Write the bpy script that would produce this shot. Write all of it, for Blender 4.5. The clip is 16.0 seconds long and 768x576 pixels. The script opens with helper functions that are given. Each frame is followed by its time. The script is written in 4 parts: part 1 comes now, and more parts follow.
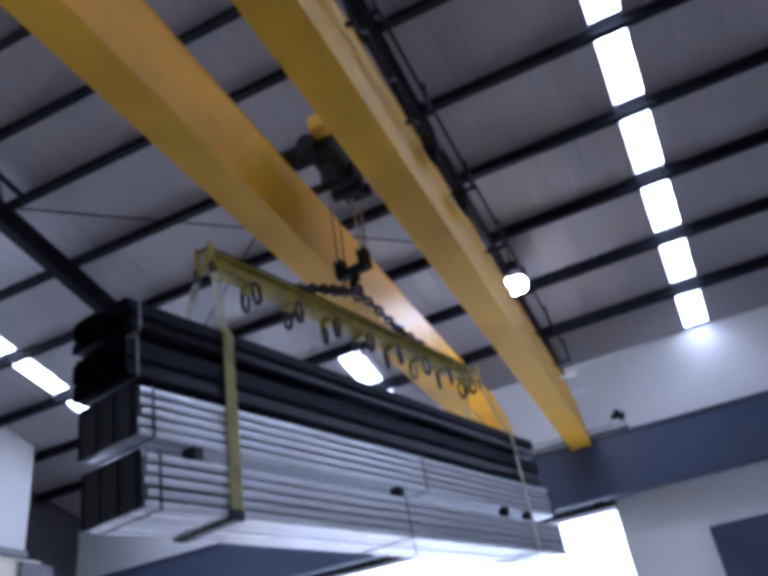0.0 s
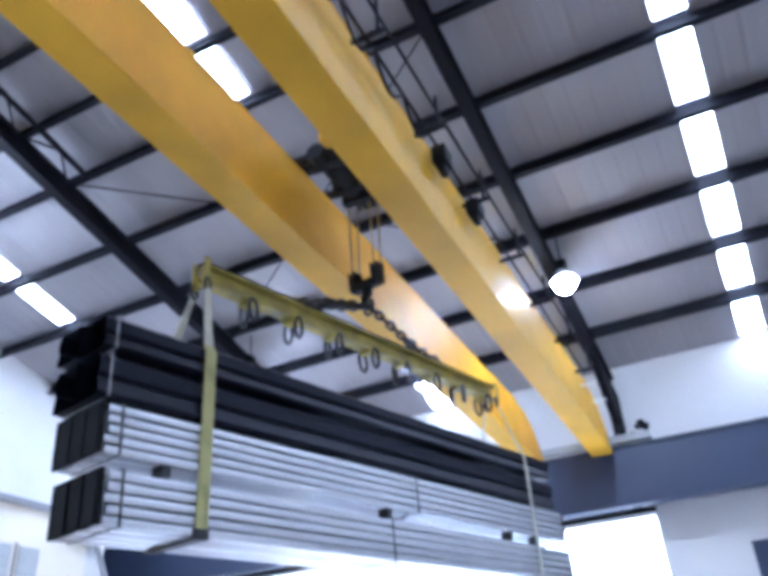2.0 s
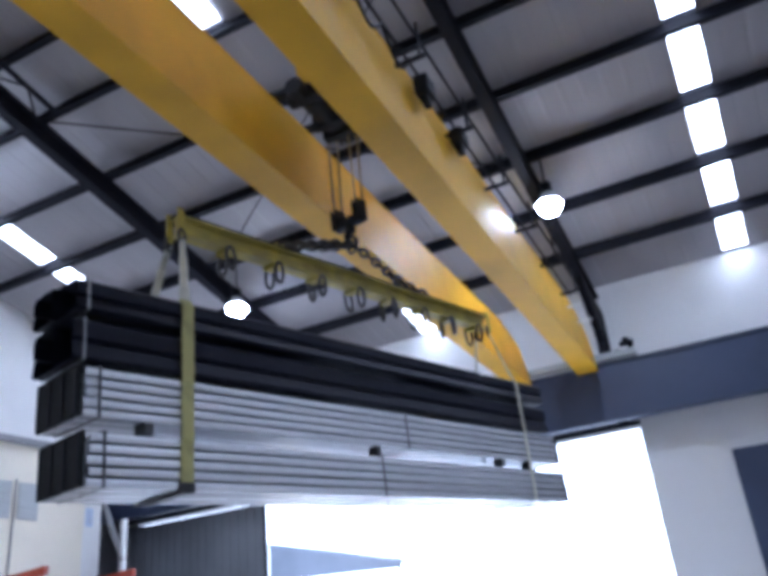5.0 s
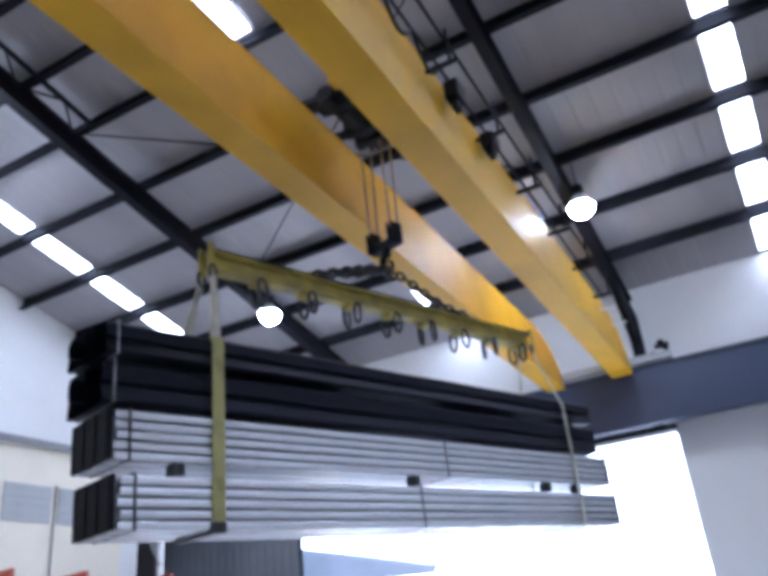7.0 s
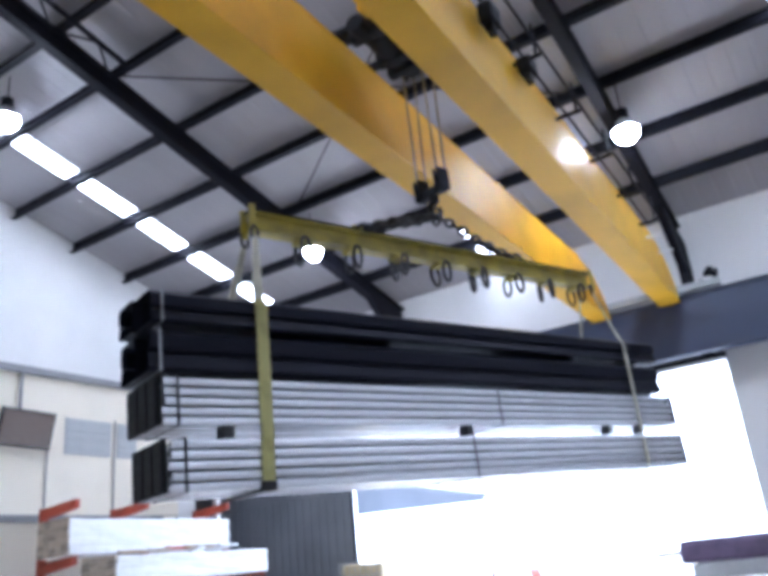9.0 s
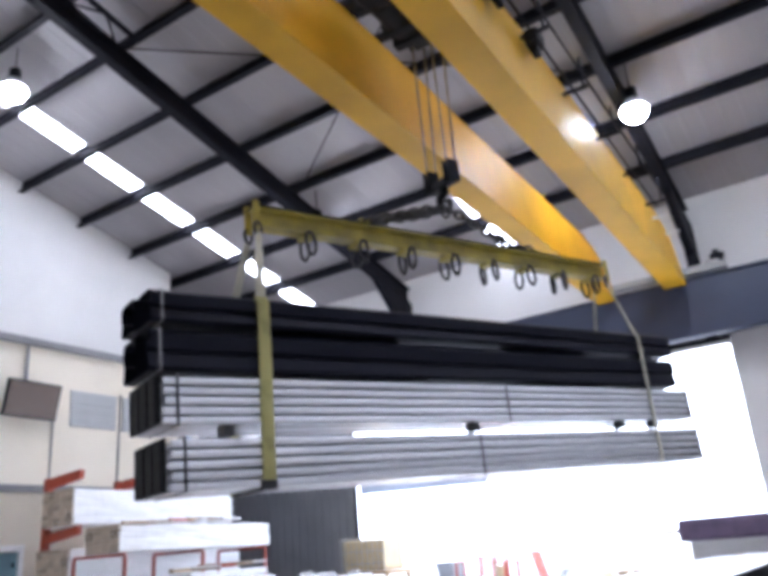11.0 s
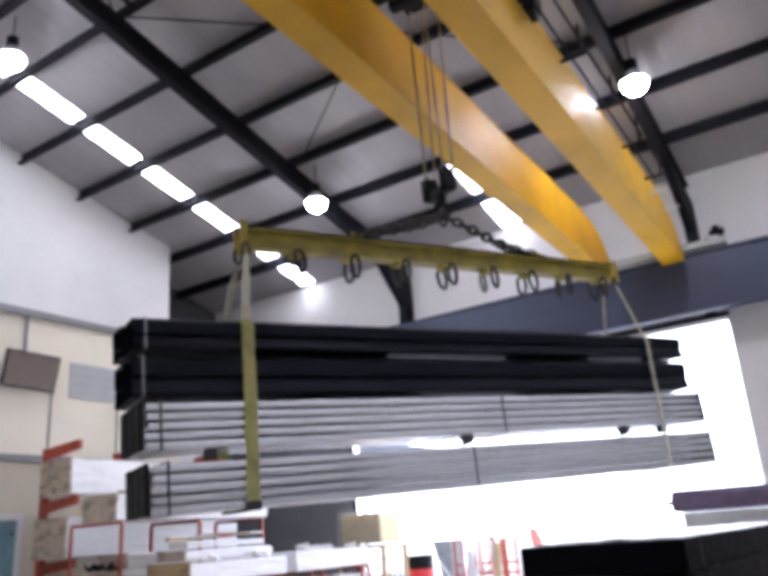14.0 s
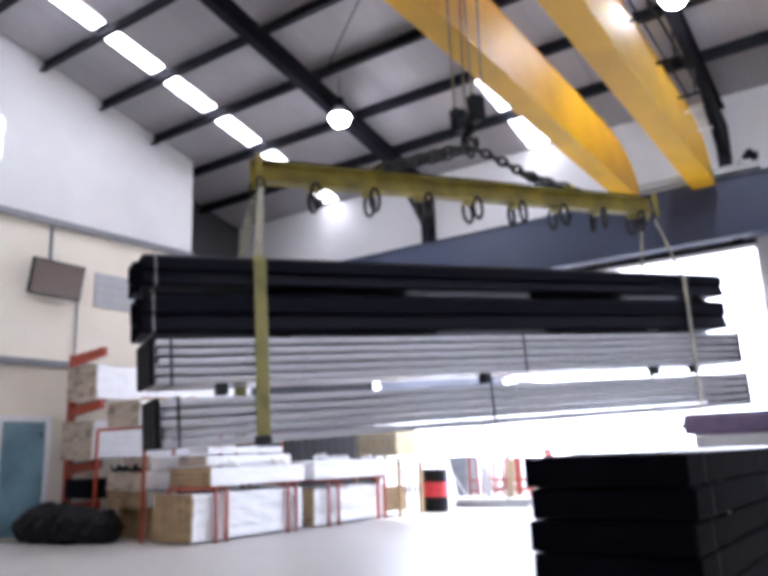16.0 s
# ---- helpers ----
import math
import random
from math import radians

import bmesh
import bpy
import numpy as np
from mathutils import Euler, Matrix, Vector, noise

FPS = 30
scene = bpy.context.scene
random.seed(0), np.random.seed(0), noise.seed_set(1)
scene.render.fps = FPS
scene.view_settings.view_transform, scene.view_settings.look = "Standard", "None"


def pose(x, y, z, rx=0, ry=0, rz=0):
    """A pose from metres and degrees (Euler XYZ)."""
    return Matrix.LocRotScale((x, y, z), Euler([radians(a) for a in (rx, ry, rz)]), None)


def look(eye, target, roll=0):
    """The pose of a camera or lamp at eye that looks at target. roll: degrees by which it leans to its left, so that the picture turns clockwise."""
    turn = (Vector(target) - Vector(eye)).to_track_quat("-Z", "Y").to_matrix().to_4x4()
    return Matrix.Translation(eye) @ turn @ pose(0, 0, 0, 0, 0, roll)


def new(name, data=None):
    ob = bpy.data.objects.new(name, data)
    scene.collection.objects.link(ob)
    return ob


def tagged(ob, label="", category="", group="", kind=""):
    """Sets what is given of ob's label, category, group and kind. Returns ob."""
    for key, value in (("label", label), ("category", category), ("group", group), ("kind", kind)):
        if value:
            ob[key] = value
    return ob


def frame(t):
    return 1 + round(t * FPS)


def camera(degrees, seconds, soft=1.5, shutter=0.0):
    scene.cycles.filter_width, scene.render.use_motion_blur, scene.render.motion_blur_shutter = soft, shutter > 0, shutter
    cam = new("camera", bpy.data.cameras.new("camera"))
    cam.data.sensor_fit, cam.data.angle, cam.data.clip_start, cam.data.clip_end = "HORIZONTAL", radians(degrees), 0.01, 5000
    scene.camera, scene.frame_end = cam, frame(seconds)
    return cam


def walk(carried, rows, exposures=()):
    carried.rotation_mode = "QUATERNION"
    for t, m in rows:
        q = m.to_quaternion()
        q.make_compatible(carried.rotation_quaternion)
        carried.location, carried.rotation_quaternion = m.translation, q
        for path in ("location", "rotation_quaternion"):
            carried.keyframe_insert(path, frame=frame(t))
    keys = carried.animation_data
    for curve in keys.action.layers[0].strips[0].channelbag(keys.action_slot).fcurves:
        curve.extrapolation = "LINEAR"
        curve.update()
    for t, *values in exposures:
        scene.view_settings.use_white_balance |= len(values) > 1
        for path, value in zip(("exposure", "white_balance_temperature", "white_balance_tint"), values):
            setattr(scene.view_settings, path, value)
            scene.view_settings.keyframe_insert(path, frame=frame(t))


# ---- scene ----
# camera: seconds, x, y, z, yaw, pitch, roll
PATH = [
    (0.0, 8.770, -8.282, 1.482, 25.24, 31.67, 8.01),
    (0.5, 8.810, -8.306, 1.463, 24.91, 33.68, 7.24),
    (1.0, 8.850, -8.329, 1.443, 26.44, 34.85, 5.41),
    (1.5, 8.896, -8.299, 1.491, 26.64, 32.45, 3.57),
    (2.0, 9.008, -8.287, 1.559, 27.46, 30.56, 3.21),
    (2.5, 9.121, -8.274, 1.627, 26.72, 27.99, 1.41),
    (3.0, 9.065, -8.278, 1.620, 26.11, 26.64, 2.69),
    (3.5, 9.009, -8.283, 1.612, 25.18, 26.39, 3.77),
    (6.0, 9.012, -8.362, 1.828, 28.52, 23.60, 6.51),
    (6.5, 9.019, -8.369, 1.786, 28.82, 24.51, 5.56),
    (7.0, 8.991, -8.368, 1.745, 29.66, 25.01, 5.34),
    (7.5, 9.012, -8.376, 1.744, 30.12, 23.84, 5.09),
    (8.0, 9.001, -8.377, 1.748, 31.21, 22.97, 5.14),
    (8.5, 9.034, -8.346, 1.733, 32.39, 21.74, 5.43),
    (9.0, 9.047, -8.304, 1.720, 33.44, 20.53, 5.40),
    (9.5, 9.063, -8.297, 1.682, 33.48, 19.92, 4.61),
    (12.0, 9.066, -8.212, 1.511, 33.72, 18.92, 4.42),
    (12.5, 9.073, -8.199, 1.471, 33.70, 18.52, 4.41),
    (13.0, 9.077, -8.183, 1.419, 33.57, 18.24, 4.38),
    (13.5, 9.086, -8.169, 1.358, 33.02, 18.32, 4.29),
    (14.0, 9.101, -8.128, 1.367, 33.80, 18.32, 3.82),
    (14.5, 9.103, -8.076, 1.361, 35.95, 17.30, 2.77),
    (15.0, 9.132, -8.052, 1.319, 37.02, 15.15, 2.45),
    (15.5, 9.166, -8.029, 1.266, 36.48, 13.42, 1.93),
    (16.0, 9.138, -8.031, 1.290, 35.24, 12.54, 1.87),
]
# the hanging load: seconds, x, y, z of the hook, heading and tilt of the beam
LOAD = [
    (0.0, 6.227, -2.200, 5.507, 78.42, 2.78),
    (1.0, 6.021, -2.269, 5.292, 77.81, 1.57),
    (1.5, 5.941, -2.282, 5.297, 77.02, 1.82),
    (2.5, 5.953, -2.282, 5.369, 76.97, 2.13),
    (3.5, 5.926, -2.278, 5.354, 76.61, 2.27),
    (6.0, 5.927, -2.312, 5.256, 74.01, 1.67),
    (7.0, 5.944, -2.303, 5.115, 72.79, 1.72),
    (8.0, 6.022, -2.269, 5.055, 70.85, 1.83),
    (9.0, 6.027, -2.252, 4.937, 70.21, 1.90),
    (12.5, 6.084, -2.227, 4.489, 66.30, 2.72),
    (13.5, 6.040, -2.178, 4.324, 64.89, 2.89),
    (14.5, 5.973, -2.079, 4.250, 63.52, 2.80),
    (15.5, 6.079, -2.125, 4.105, 61.67, 2.96),
    (16.0, 6.071, -2.141, 4.073, 61.60, 2.91),
]
# the crane bridge: seconds, shift along the runway
BRIDGE = [(0.0, 0.41), (0.5, 0.25), (1.0, 0.05), (1.5, 0.0), (16.0, 0.0)]

cam = camera(53.63, 16.0, soft=5.4, shutter=0.4)
walk(cam, [(t, pose(x, y, z, 90 + p, r, w)) for t, x, y, z, w, p, r in PATH],
     [(0.0, 0.42, 4850, 20), (0.5, 1.5, 4850, 19), (1.2, 1.62, 4850, 19), (2.0, 1.5, 4700, 14), (2.6, 1.18, 4600, 13), (3.5, 0.75, 4650, 13), (6.0, 0.75, 5000, 15), (7.5, 1.0, 5000, 14), (9.0, 1.1, 5100, 13), (12.5, 0.9, 5750, 18), (14.5, 0.82, 5800, 18), (16.0, 0.93, 5700, 18)])

# ---- light ----
world = bpy.data.worlds.new("world")
scene.world = world
world.use_nodes = True
wn = world.node_tree.nodes
sky = wn.new("ShaderNodeTexSky")
sky.sky_type, sky.sun_disc = "NISHITA", False
sky.sun_elevation, sky.sun_rotation = radians(48), radians(-25)
sky.air_density, sky.dust_density = 1.0, 1.0
world.node_tree.links.new(sky.outputs[0], wn["Background"].inputs[0])
wn["Background"].inputs[1].default_value = 0.15
sun = new("sun", bpy.data.lights.new("sun", "SUN"))
sun.data.energy, sun.data.angle, sun.data.color = 5.0, radians(0.6), (1.0, 0.95, 0.88)
sun.matrix_world = look((6, 20, 30), (0, 7, 0))


# ---- materials ----
def mat(name, color, rough=0.6, metal=0.0, vary=0.12, scale=3.0, bump=0.0, bscale=60.0, stain=None, coat=0.0, aniso=None, spec=0.5):
    """A painted, metal or mineral surface with broad mottling, fine grain and relief."""
    m = bpy.data.materials.new(name)
    m.use_nodes = True
    n, l = m.node_tree.nodes, m.node_tree.links
    b = n["Principled BSDF"]
    b.inputs["Metallic"].default_value = metal
    b.inputs["Coat Weight"].default_value = coat
    b.inputs["Specular IOR Level"].default_value = spec
    tc = n.new("ShaderNodeTexCoord")
    src = tc.outputs["Object"]
    if aniso:
        mp = n.new("ShaderNodeMapping")
        mp.inputs["Scale"].default_value = aniso
        l.new(src, mp.inputs[0])
        src = mp.outputs[0]
    n1, n2 = n.new("ShaderNodeTexNoise"), n.new("ShaderNodeTexNoise")
    for q, s, d in ((n1, scale, 4), (n2, bscale, 3)):
        q.inputs["Scale"].default_value, q.inputs["Detail"].default_value = s, d
        l.new(src, q.inputs["Vector"])
    info = n.new("ShaderNodeObjectInfo")
    add = n.new("ShaderNodeMath")
    add.operation = "MULTIPLY_ADD"
    add.inputs[1].default_value, add.inputs[2].default_value = 0.35, 0.0
    l.new(info.outputs["Random"], add.inputs[0])
    sm = n.new("ShaderNodeMath")
    l.new(n1.outputs[0], sm.inputs[0])
    l.new(add.outputs[0], sm.inputs[1])
    ramp = n.new("ShaderNodeValToRGB")
    c = np.array(color)
    dark = np.array(stain) if stain else c * (1 - 2 * vary)
    ramp.color_ramp.elements[0].position, ramp.color_ramp.elements[0].color = 0.3, (*dark, 1)
    ramp.color_ramp.elements[1].position, ramp.color_ramp.elements[1].color = 0.75, (*np.minimum(c * (1 + vary), 1), 1)
    l.new(sm.outputs[0], ramp.inputs[0])
    l.new(ramp.outputs[0], b.inputs["Base Color"])
    mr = n.new("ShaderNodeMapRange")
    mr.inputs["To Min"].default_value, mr.inputs["To Max"].default_value = max(rough - 0.12, 0.03), min(rough + 0.12, 1)
    l.new(n2.outputs[0], mr.inputs[0])
    l.new(mr.outputs[0], b.inputs["Roughness"])
    if bump:
        bp = n.new("ShaderNodeBump")
        bp.inputs["Strength"].default_value, bp.inputs["Distance"].default_value = bump, 0.01
        l.new(n2.outputs[0], bp.inputs["Height"])
        l.new(bp.outputs[0], b.inputs["Normal"])
    return m


def glow(name, color, strength):
    m = bpy.data.materials.new(name)
    m.use_nodes = True
    b = m.node_tree.nodes["Principled BSDF"]
    b.inputs["Base Color"].default_value = (0.8, 0.8, 0.8, 1)
    b.inputs["Emission Color"].default_value = (*color, 1)
    b.inputs["Emission Strength"].default_value = strength
    return m


M_WHITE = mat("white_wall", (0.72, 0.71, 0.70), 0.7, vary=0.05, scale=0.6, bump=0.05)
M_CREAM = mat("cream_wall", (0.76, 0.70, 0.58), 0.7, vary=0.05, scale=0.8, bump=0.05)
M_GREYWALL = mat("grey_cladding", (0.40, 0.41, 0.45), 0.6, vary=0.08, scale=0.7)
M_DARKWALL = mat("dark_recess_wall", (0.050, 0.048, 0.052), 0.7, vary=0.2, scale=0.9)
M_LEAF = mat("dark_grey_door_sheet", (0.20, 0.21, 0.235), 0.55, vary=0.12, scale=0.8)
M_NOTICE = mat("pale_blue_notice", (0.42, 0.50, 0.66), 0.4, vary=0.1, scale=8)
M_ROOF = mat("roof_lining", (0.315, 0.30, 0.31), 0.6, vary=0.12, scale=0.7, aniso=(1, 0.25, 1))
M_STEEL = mat("dark_painted_steel", (0.007, 0.007, 0.011), 0.6, vary=0.2, scale=2, spec=0.15)
M_RUNWAY = mat("blue_grey_steel", (0.042, 0.055, 0.100), 0.5, vary=0.15, scale=1.0)
M_YELLOW = mat("crane_yellow_paint", (0.72, 0.405, 0.010), 0.5, vary=0.14, scale=0.8, bump=0.03, spec=0.25)
M_BEAMYEL = mat("worn_yellow_paint", (0.42, 0.33, 0.035), 0.5, vary=0.2, scale=5, stain=(0.22, 0.19, 0.05))
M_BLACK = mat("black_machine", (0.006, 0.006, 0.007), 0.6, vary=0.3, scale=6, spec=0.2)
M_CHAIN = mat("oiled_chain", (0.05, 0.047, 0.045), 0.4, metal=0.7, vary=0.2, scale=20)
M_ROPE = mat("wire_rope", (0.30, 0.24, 0.14), 0.5, metal=0.5, vary=0.2, scale=40)
M_GALV = mat("galvanised_steel", (0.82, 0.83, 0.86), 0.24, metal=0.55, vary=0.14, scale=3, aniso=(0.05, 5, 5), bscale=9)
M_DARKPACK = mat("black_coated_steel", (0.005, 0.0055, 0.012), 0.42, vary=0.3, scale=2, aniso=(0.1, 4, 4), spec=0.16)
M_BLACKFILM = mat("black_film_wrap", (0.002, 0.002, 0.0045), 0.5, vary=0.3, scale=4, bump=0.15, bscale=14, spec=0.05)
M_SLING = mat("olive_webbing", (0.36, 0.335, 0.13), 0.85, vary=0.3, scale=6, bump=0.2, bscale=140)
M_SLINGPALE = mat("pale_webbing", (0.55, 0.53, 0.42), 0.85, vary=0.2, scale=8)
M_STRAP = mat("black_strapping", (0.02, 0.02, 0.022), 0.5)
M_TIMBER = mat("sawn_timber", (0.36, 0.25, 0.13), 0.75, vary=0.25, scale=4, aniso=(6, 0.5, 6))
M_WRAP = mat("white_film_wrap", (0.88, 0.88, 0.88), 0.3, vary=0.04, scale=6, bump=0.15, bscale=18)
M_BOARD = mat("pale_board_edges", (0.38, 0.32, 0.25), 0.75, vary=0.4, scale=9, aniso=(2, 2, 8))
M_RED = mat("red_rack_paint", (0.33, 0.048, 0.020), 0.5, vary=0.2, scale=3)
M_FLOOR = mat("power_floated_concrete", (0.44, 0.42, 0.39), 0.42, vary=0.15, scale=0.5, bump=0.05, stain=(0.27, 0.26, 0.24))
M_YARD = mat("yard_concrete", (0.50, 0.49, 0.46), 0.8, vary=0.12, scale=0.4)
M_SCREEN = mat("dark_screen", (0.085, 0.05, 0.032), 0.25, vary=0.1)
M_PANEL = mat("grey_panel", (0.40, 0.41, 0.41), 0.5, vary=0.08)
M_TRAY = mat("grey_trunking", (0.20, 0.20, 0.21), 0.5, vary=0.15)
M_PVC = mat("white_door_frame", (0.82, 0.82, 0.82), 0.4, vary=0.03)
M_BLUEGLASS = mat("blue_tinted_glazing", (0.20, 0.34, 0.40), 0.15, vary=0.2, scale=1.5)
M_YELTR = mat("ochre_trestle_paint", (0.50, 0.36, 0.10), 0.55, vary=0.2)
M_REDBAND = mat("red_drum_band", (0.60, 0.04, 0.05), 0.45, vary=0.1)
M_IBC = mat("yellowed_tank_plastic", (0.62, 0.50, 0.28), 0.5, vary=0.15)
M_PURPLE = mat("mauve_film_wrap", (0.20, 0.15, 0.24), 0.35, vary=0.2, scale=5, bump=0.3, bscale=20)
M_LIGHT = glow("daylight_through_rooflight", (1.0, 0.99, 1.0), 7.0)
M_LAMP = glow("lamp_glass", (1.0, 0.98, 0.95), 95.0)
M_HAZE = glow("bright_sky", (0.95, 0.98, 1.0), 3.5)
M_WINLIGHT = glow("daylight_window", (1, 1, 1), 5.0)


# ---- building blocks ----
def box(bm, x0, y0, z0, x1, y1, z1, bevel=0.0):
    g = bmesh.ops.create_cube(bm, size=1.0, matrix=Matrix.Translation(((x0 + x1) / 2, (y0 + y1) / 2, (z0 + z1) / 2)) @ Matrix.Diagonal((abs(x1 - x0), abs(y1 - y0), abs(z1 - z0), 1)))
    if bevel:
        es = list({e for v in g["verts"] for e in v.link_edges})
        bmesh.ops.bevel(bm, geom=es, offset=bevel, segments=2, affect="EDGES", profile=0.5)
    return bm


def rod(bm, a, b, r, seg=10, r2=None):
    a, b = Vector(a), Vector(b)
    d = b - a
    m = Matrix.Translation((a + b) / 2) @ d.to_track_quat("Z", "Y").to_matrix().to_4x4()
    bmesh.ops.create_cone(bm, cap_ends=True, segments=seg, radius1=r, radius2=r if r2 is None else r2, depth=d.length, matrix=m)
    return bm


def prism(bm, profile, a, b, axis):
    """A closed profile of (p, q) pairs swept from a to b along x or y; p is the other level axis, q is up."""
    put = (lambda p, q, s: (s, p, q)) if axis == "x" else (lambda p, q, s: (p, s, q))
    v0 = [bm.verts.new(put(p, q, a)) for p, q in profile]
    v1 = [bm.verts.new(put(p, q, b)) for p, q in profile]
    k = len(profile)
    for i in range(k):
        bm.faces.new((v0[i], v0[(i + 1) % k], v1[(i + 1) % k], v1[i]))
    bm.faces.new(v0[::-1])
    bm.faces.new(v1)
    bmesh.ops.recalc_face_normals(bm, faces=bm.faces)
    return bm


def ring(bm, m, rx, rz, r, seg=14, sides=6):
    """An oval link in its own xz plane at the pose m."""
    vs = []
    for i in range(seg):
        a = 2 * math.pi * i / seg
        c, t = Vector((rx * math.cos(a), 0, rz * math.sin(a))), Vector((math.cos(a) / rx, 0, math.sin(a) / rz)).normalized()
        vs.append([bm.verts.new(m @ (c + r * (math.cos(b) * t + math.sin(b) * Vector((0, 1, 0))))) for b in (2 * math.pi * j / sides for j in range(sides))])
    for i in range(seg):
        for j in range(sides):
            bm.faces.new((vs[i][j], vs[i][(j + 1) % sides], vs[(i + 1) % seg][(j + 1) % sides], vs[(i + 1) % seg][j]))
    bmesh.ops.recalc_face_normals(bm, faces=bm.faces)
    return bm


def mesh(name, bm, material):
    me = bpy.data.meshes.new(name)
    bm.to_mesh(me)
    bm.free()
    me.materials.append(material)
    return me


def part(name, bm, material, parent, label=""):
    ob = new(name, mesh(name, bm, material) if isinstance(bm, bmesh.types.BMesh) else bm)
    ob.parent = parent
    if label:
        tagged(ob, label)
    return ob


def thing(name, label, category, group="", kind="", at=None):
    ob = tagged(new(name), label, category, group, kind)
    if at is not None:
        ob.matrix_basis = at
    return ob


def solid(name, bm, material, label="", category="", group="", kind=""):
    return tagged(new(name, mesh(name, bm, material)), label, category, group, kind)


def B():
    return bmesh.new()


def ibeam(bm, axis, a, b, p, z0, z1, w, tf=0.02, tw=0.014):
    """An I section along x or y, centred at p on the other axis, from z0 to z1."""
    h, k = w / 2, tw / 2
    return prism(bm, [(p - h, z0), (p + h, z0), (p + h, z0 + tf), (p + k, z0 + tf), (p + k, z1 - tf), (p + h, z1 - tf), (p + h, z1), (p - h, z1), (p - h, z1 - tf), (p - k, z1 - tf), (p - k, z0 + tf), (p - h, z0 + tf)], a, b, axis)


# ---- the hall ----
WALL_Y, GABLE_X, RIDGE_Y, BACK_Y, EAST_X, RECESS_X, RECESS_Y = 7.30, -5.11, -9.6, -24.0, 20.0, -6.7, 4.15
PIER_Y = 4.62
SLOPE, PURLIN = 0.238, 1.45


def roof_z(y):
    """The height of the purlins' underside."""
    return 9.512 - SLOPE * y if y > RIDGE_Y else 9.512 - SLOPE * RIDGE_Y - SLOPE * (RIDGE_Y - y)


def purlin_y(k):
    """The purlins stand closer together in the upper part of the slope."""
    return k * PURLIN if k >= -1 else -1.45 + 1.06 * (k + 1)


# the row at 15.8 is out of view, added to light the packs
STRIPS = (-3.06, 9.64, 15.8)
MIDDLE = ((3.47, range(-15, -1)), (2.95, range(3, 5)))
SW = 0.225


def build_ground():
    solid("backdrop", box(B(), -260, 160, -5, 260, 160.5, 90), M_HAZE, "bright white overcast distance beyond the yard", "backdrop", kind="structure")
    solid("ground", box(B(), -300, WALL_Y + 0.25, -0.3, 300, 600, -0.02), M_YARD, "pale concrete yard outside the open door", "yard", kind="structure")
    solid("floor", box(B(), RECESS_X, BACK_Y, -0.3, EAST_X, WALL_Y + 0.25, 0), M_FLOOR, "smooth grey concrete workshop floor", "floor", kind="structure")


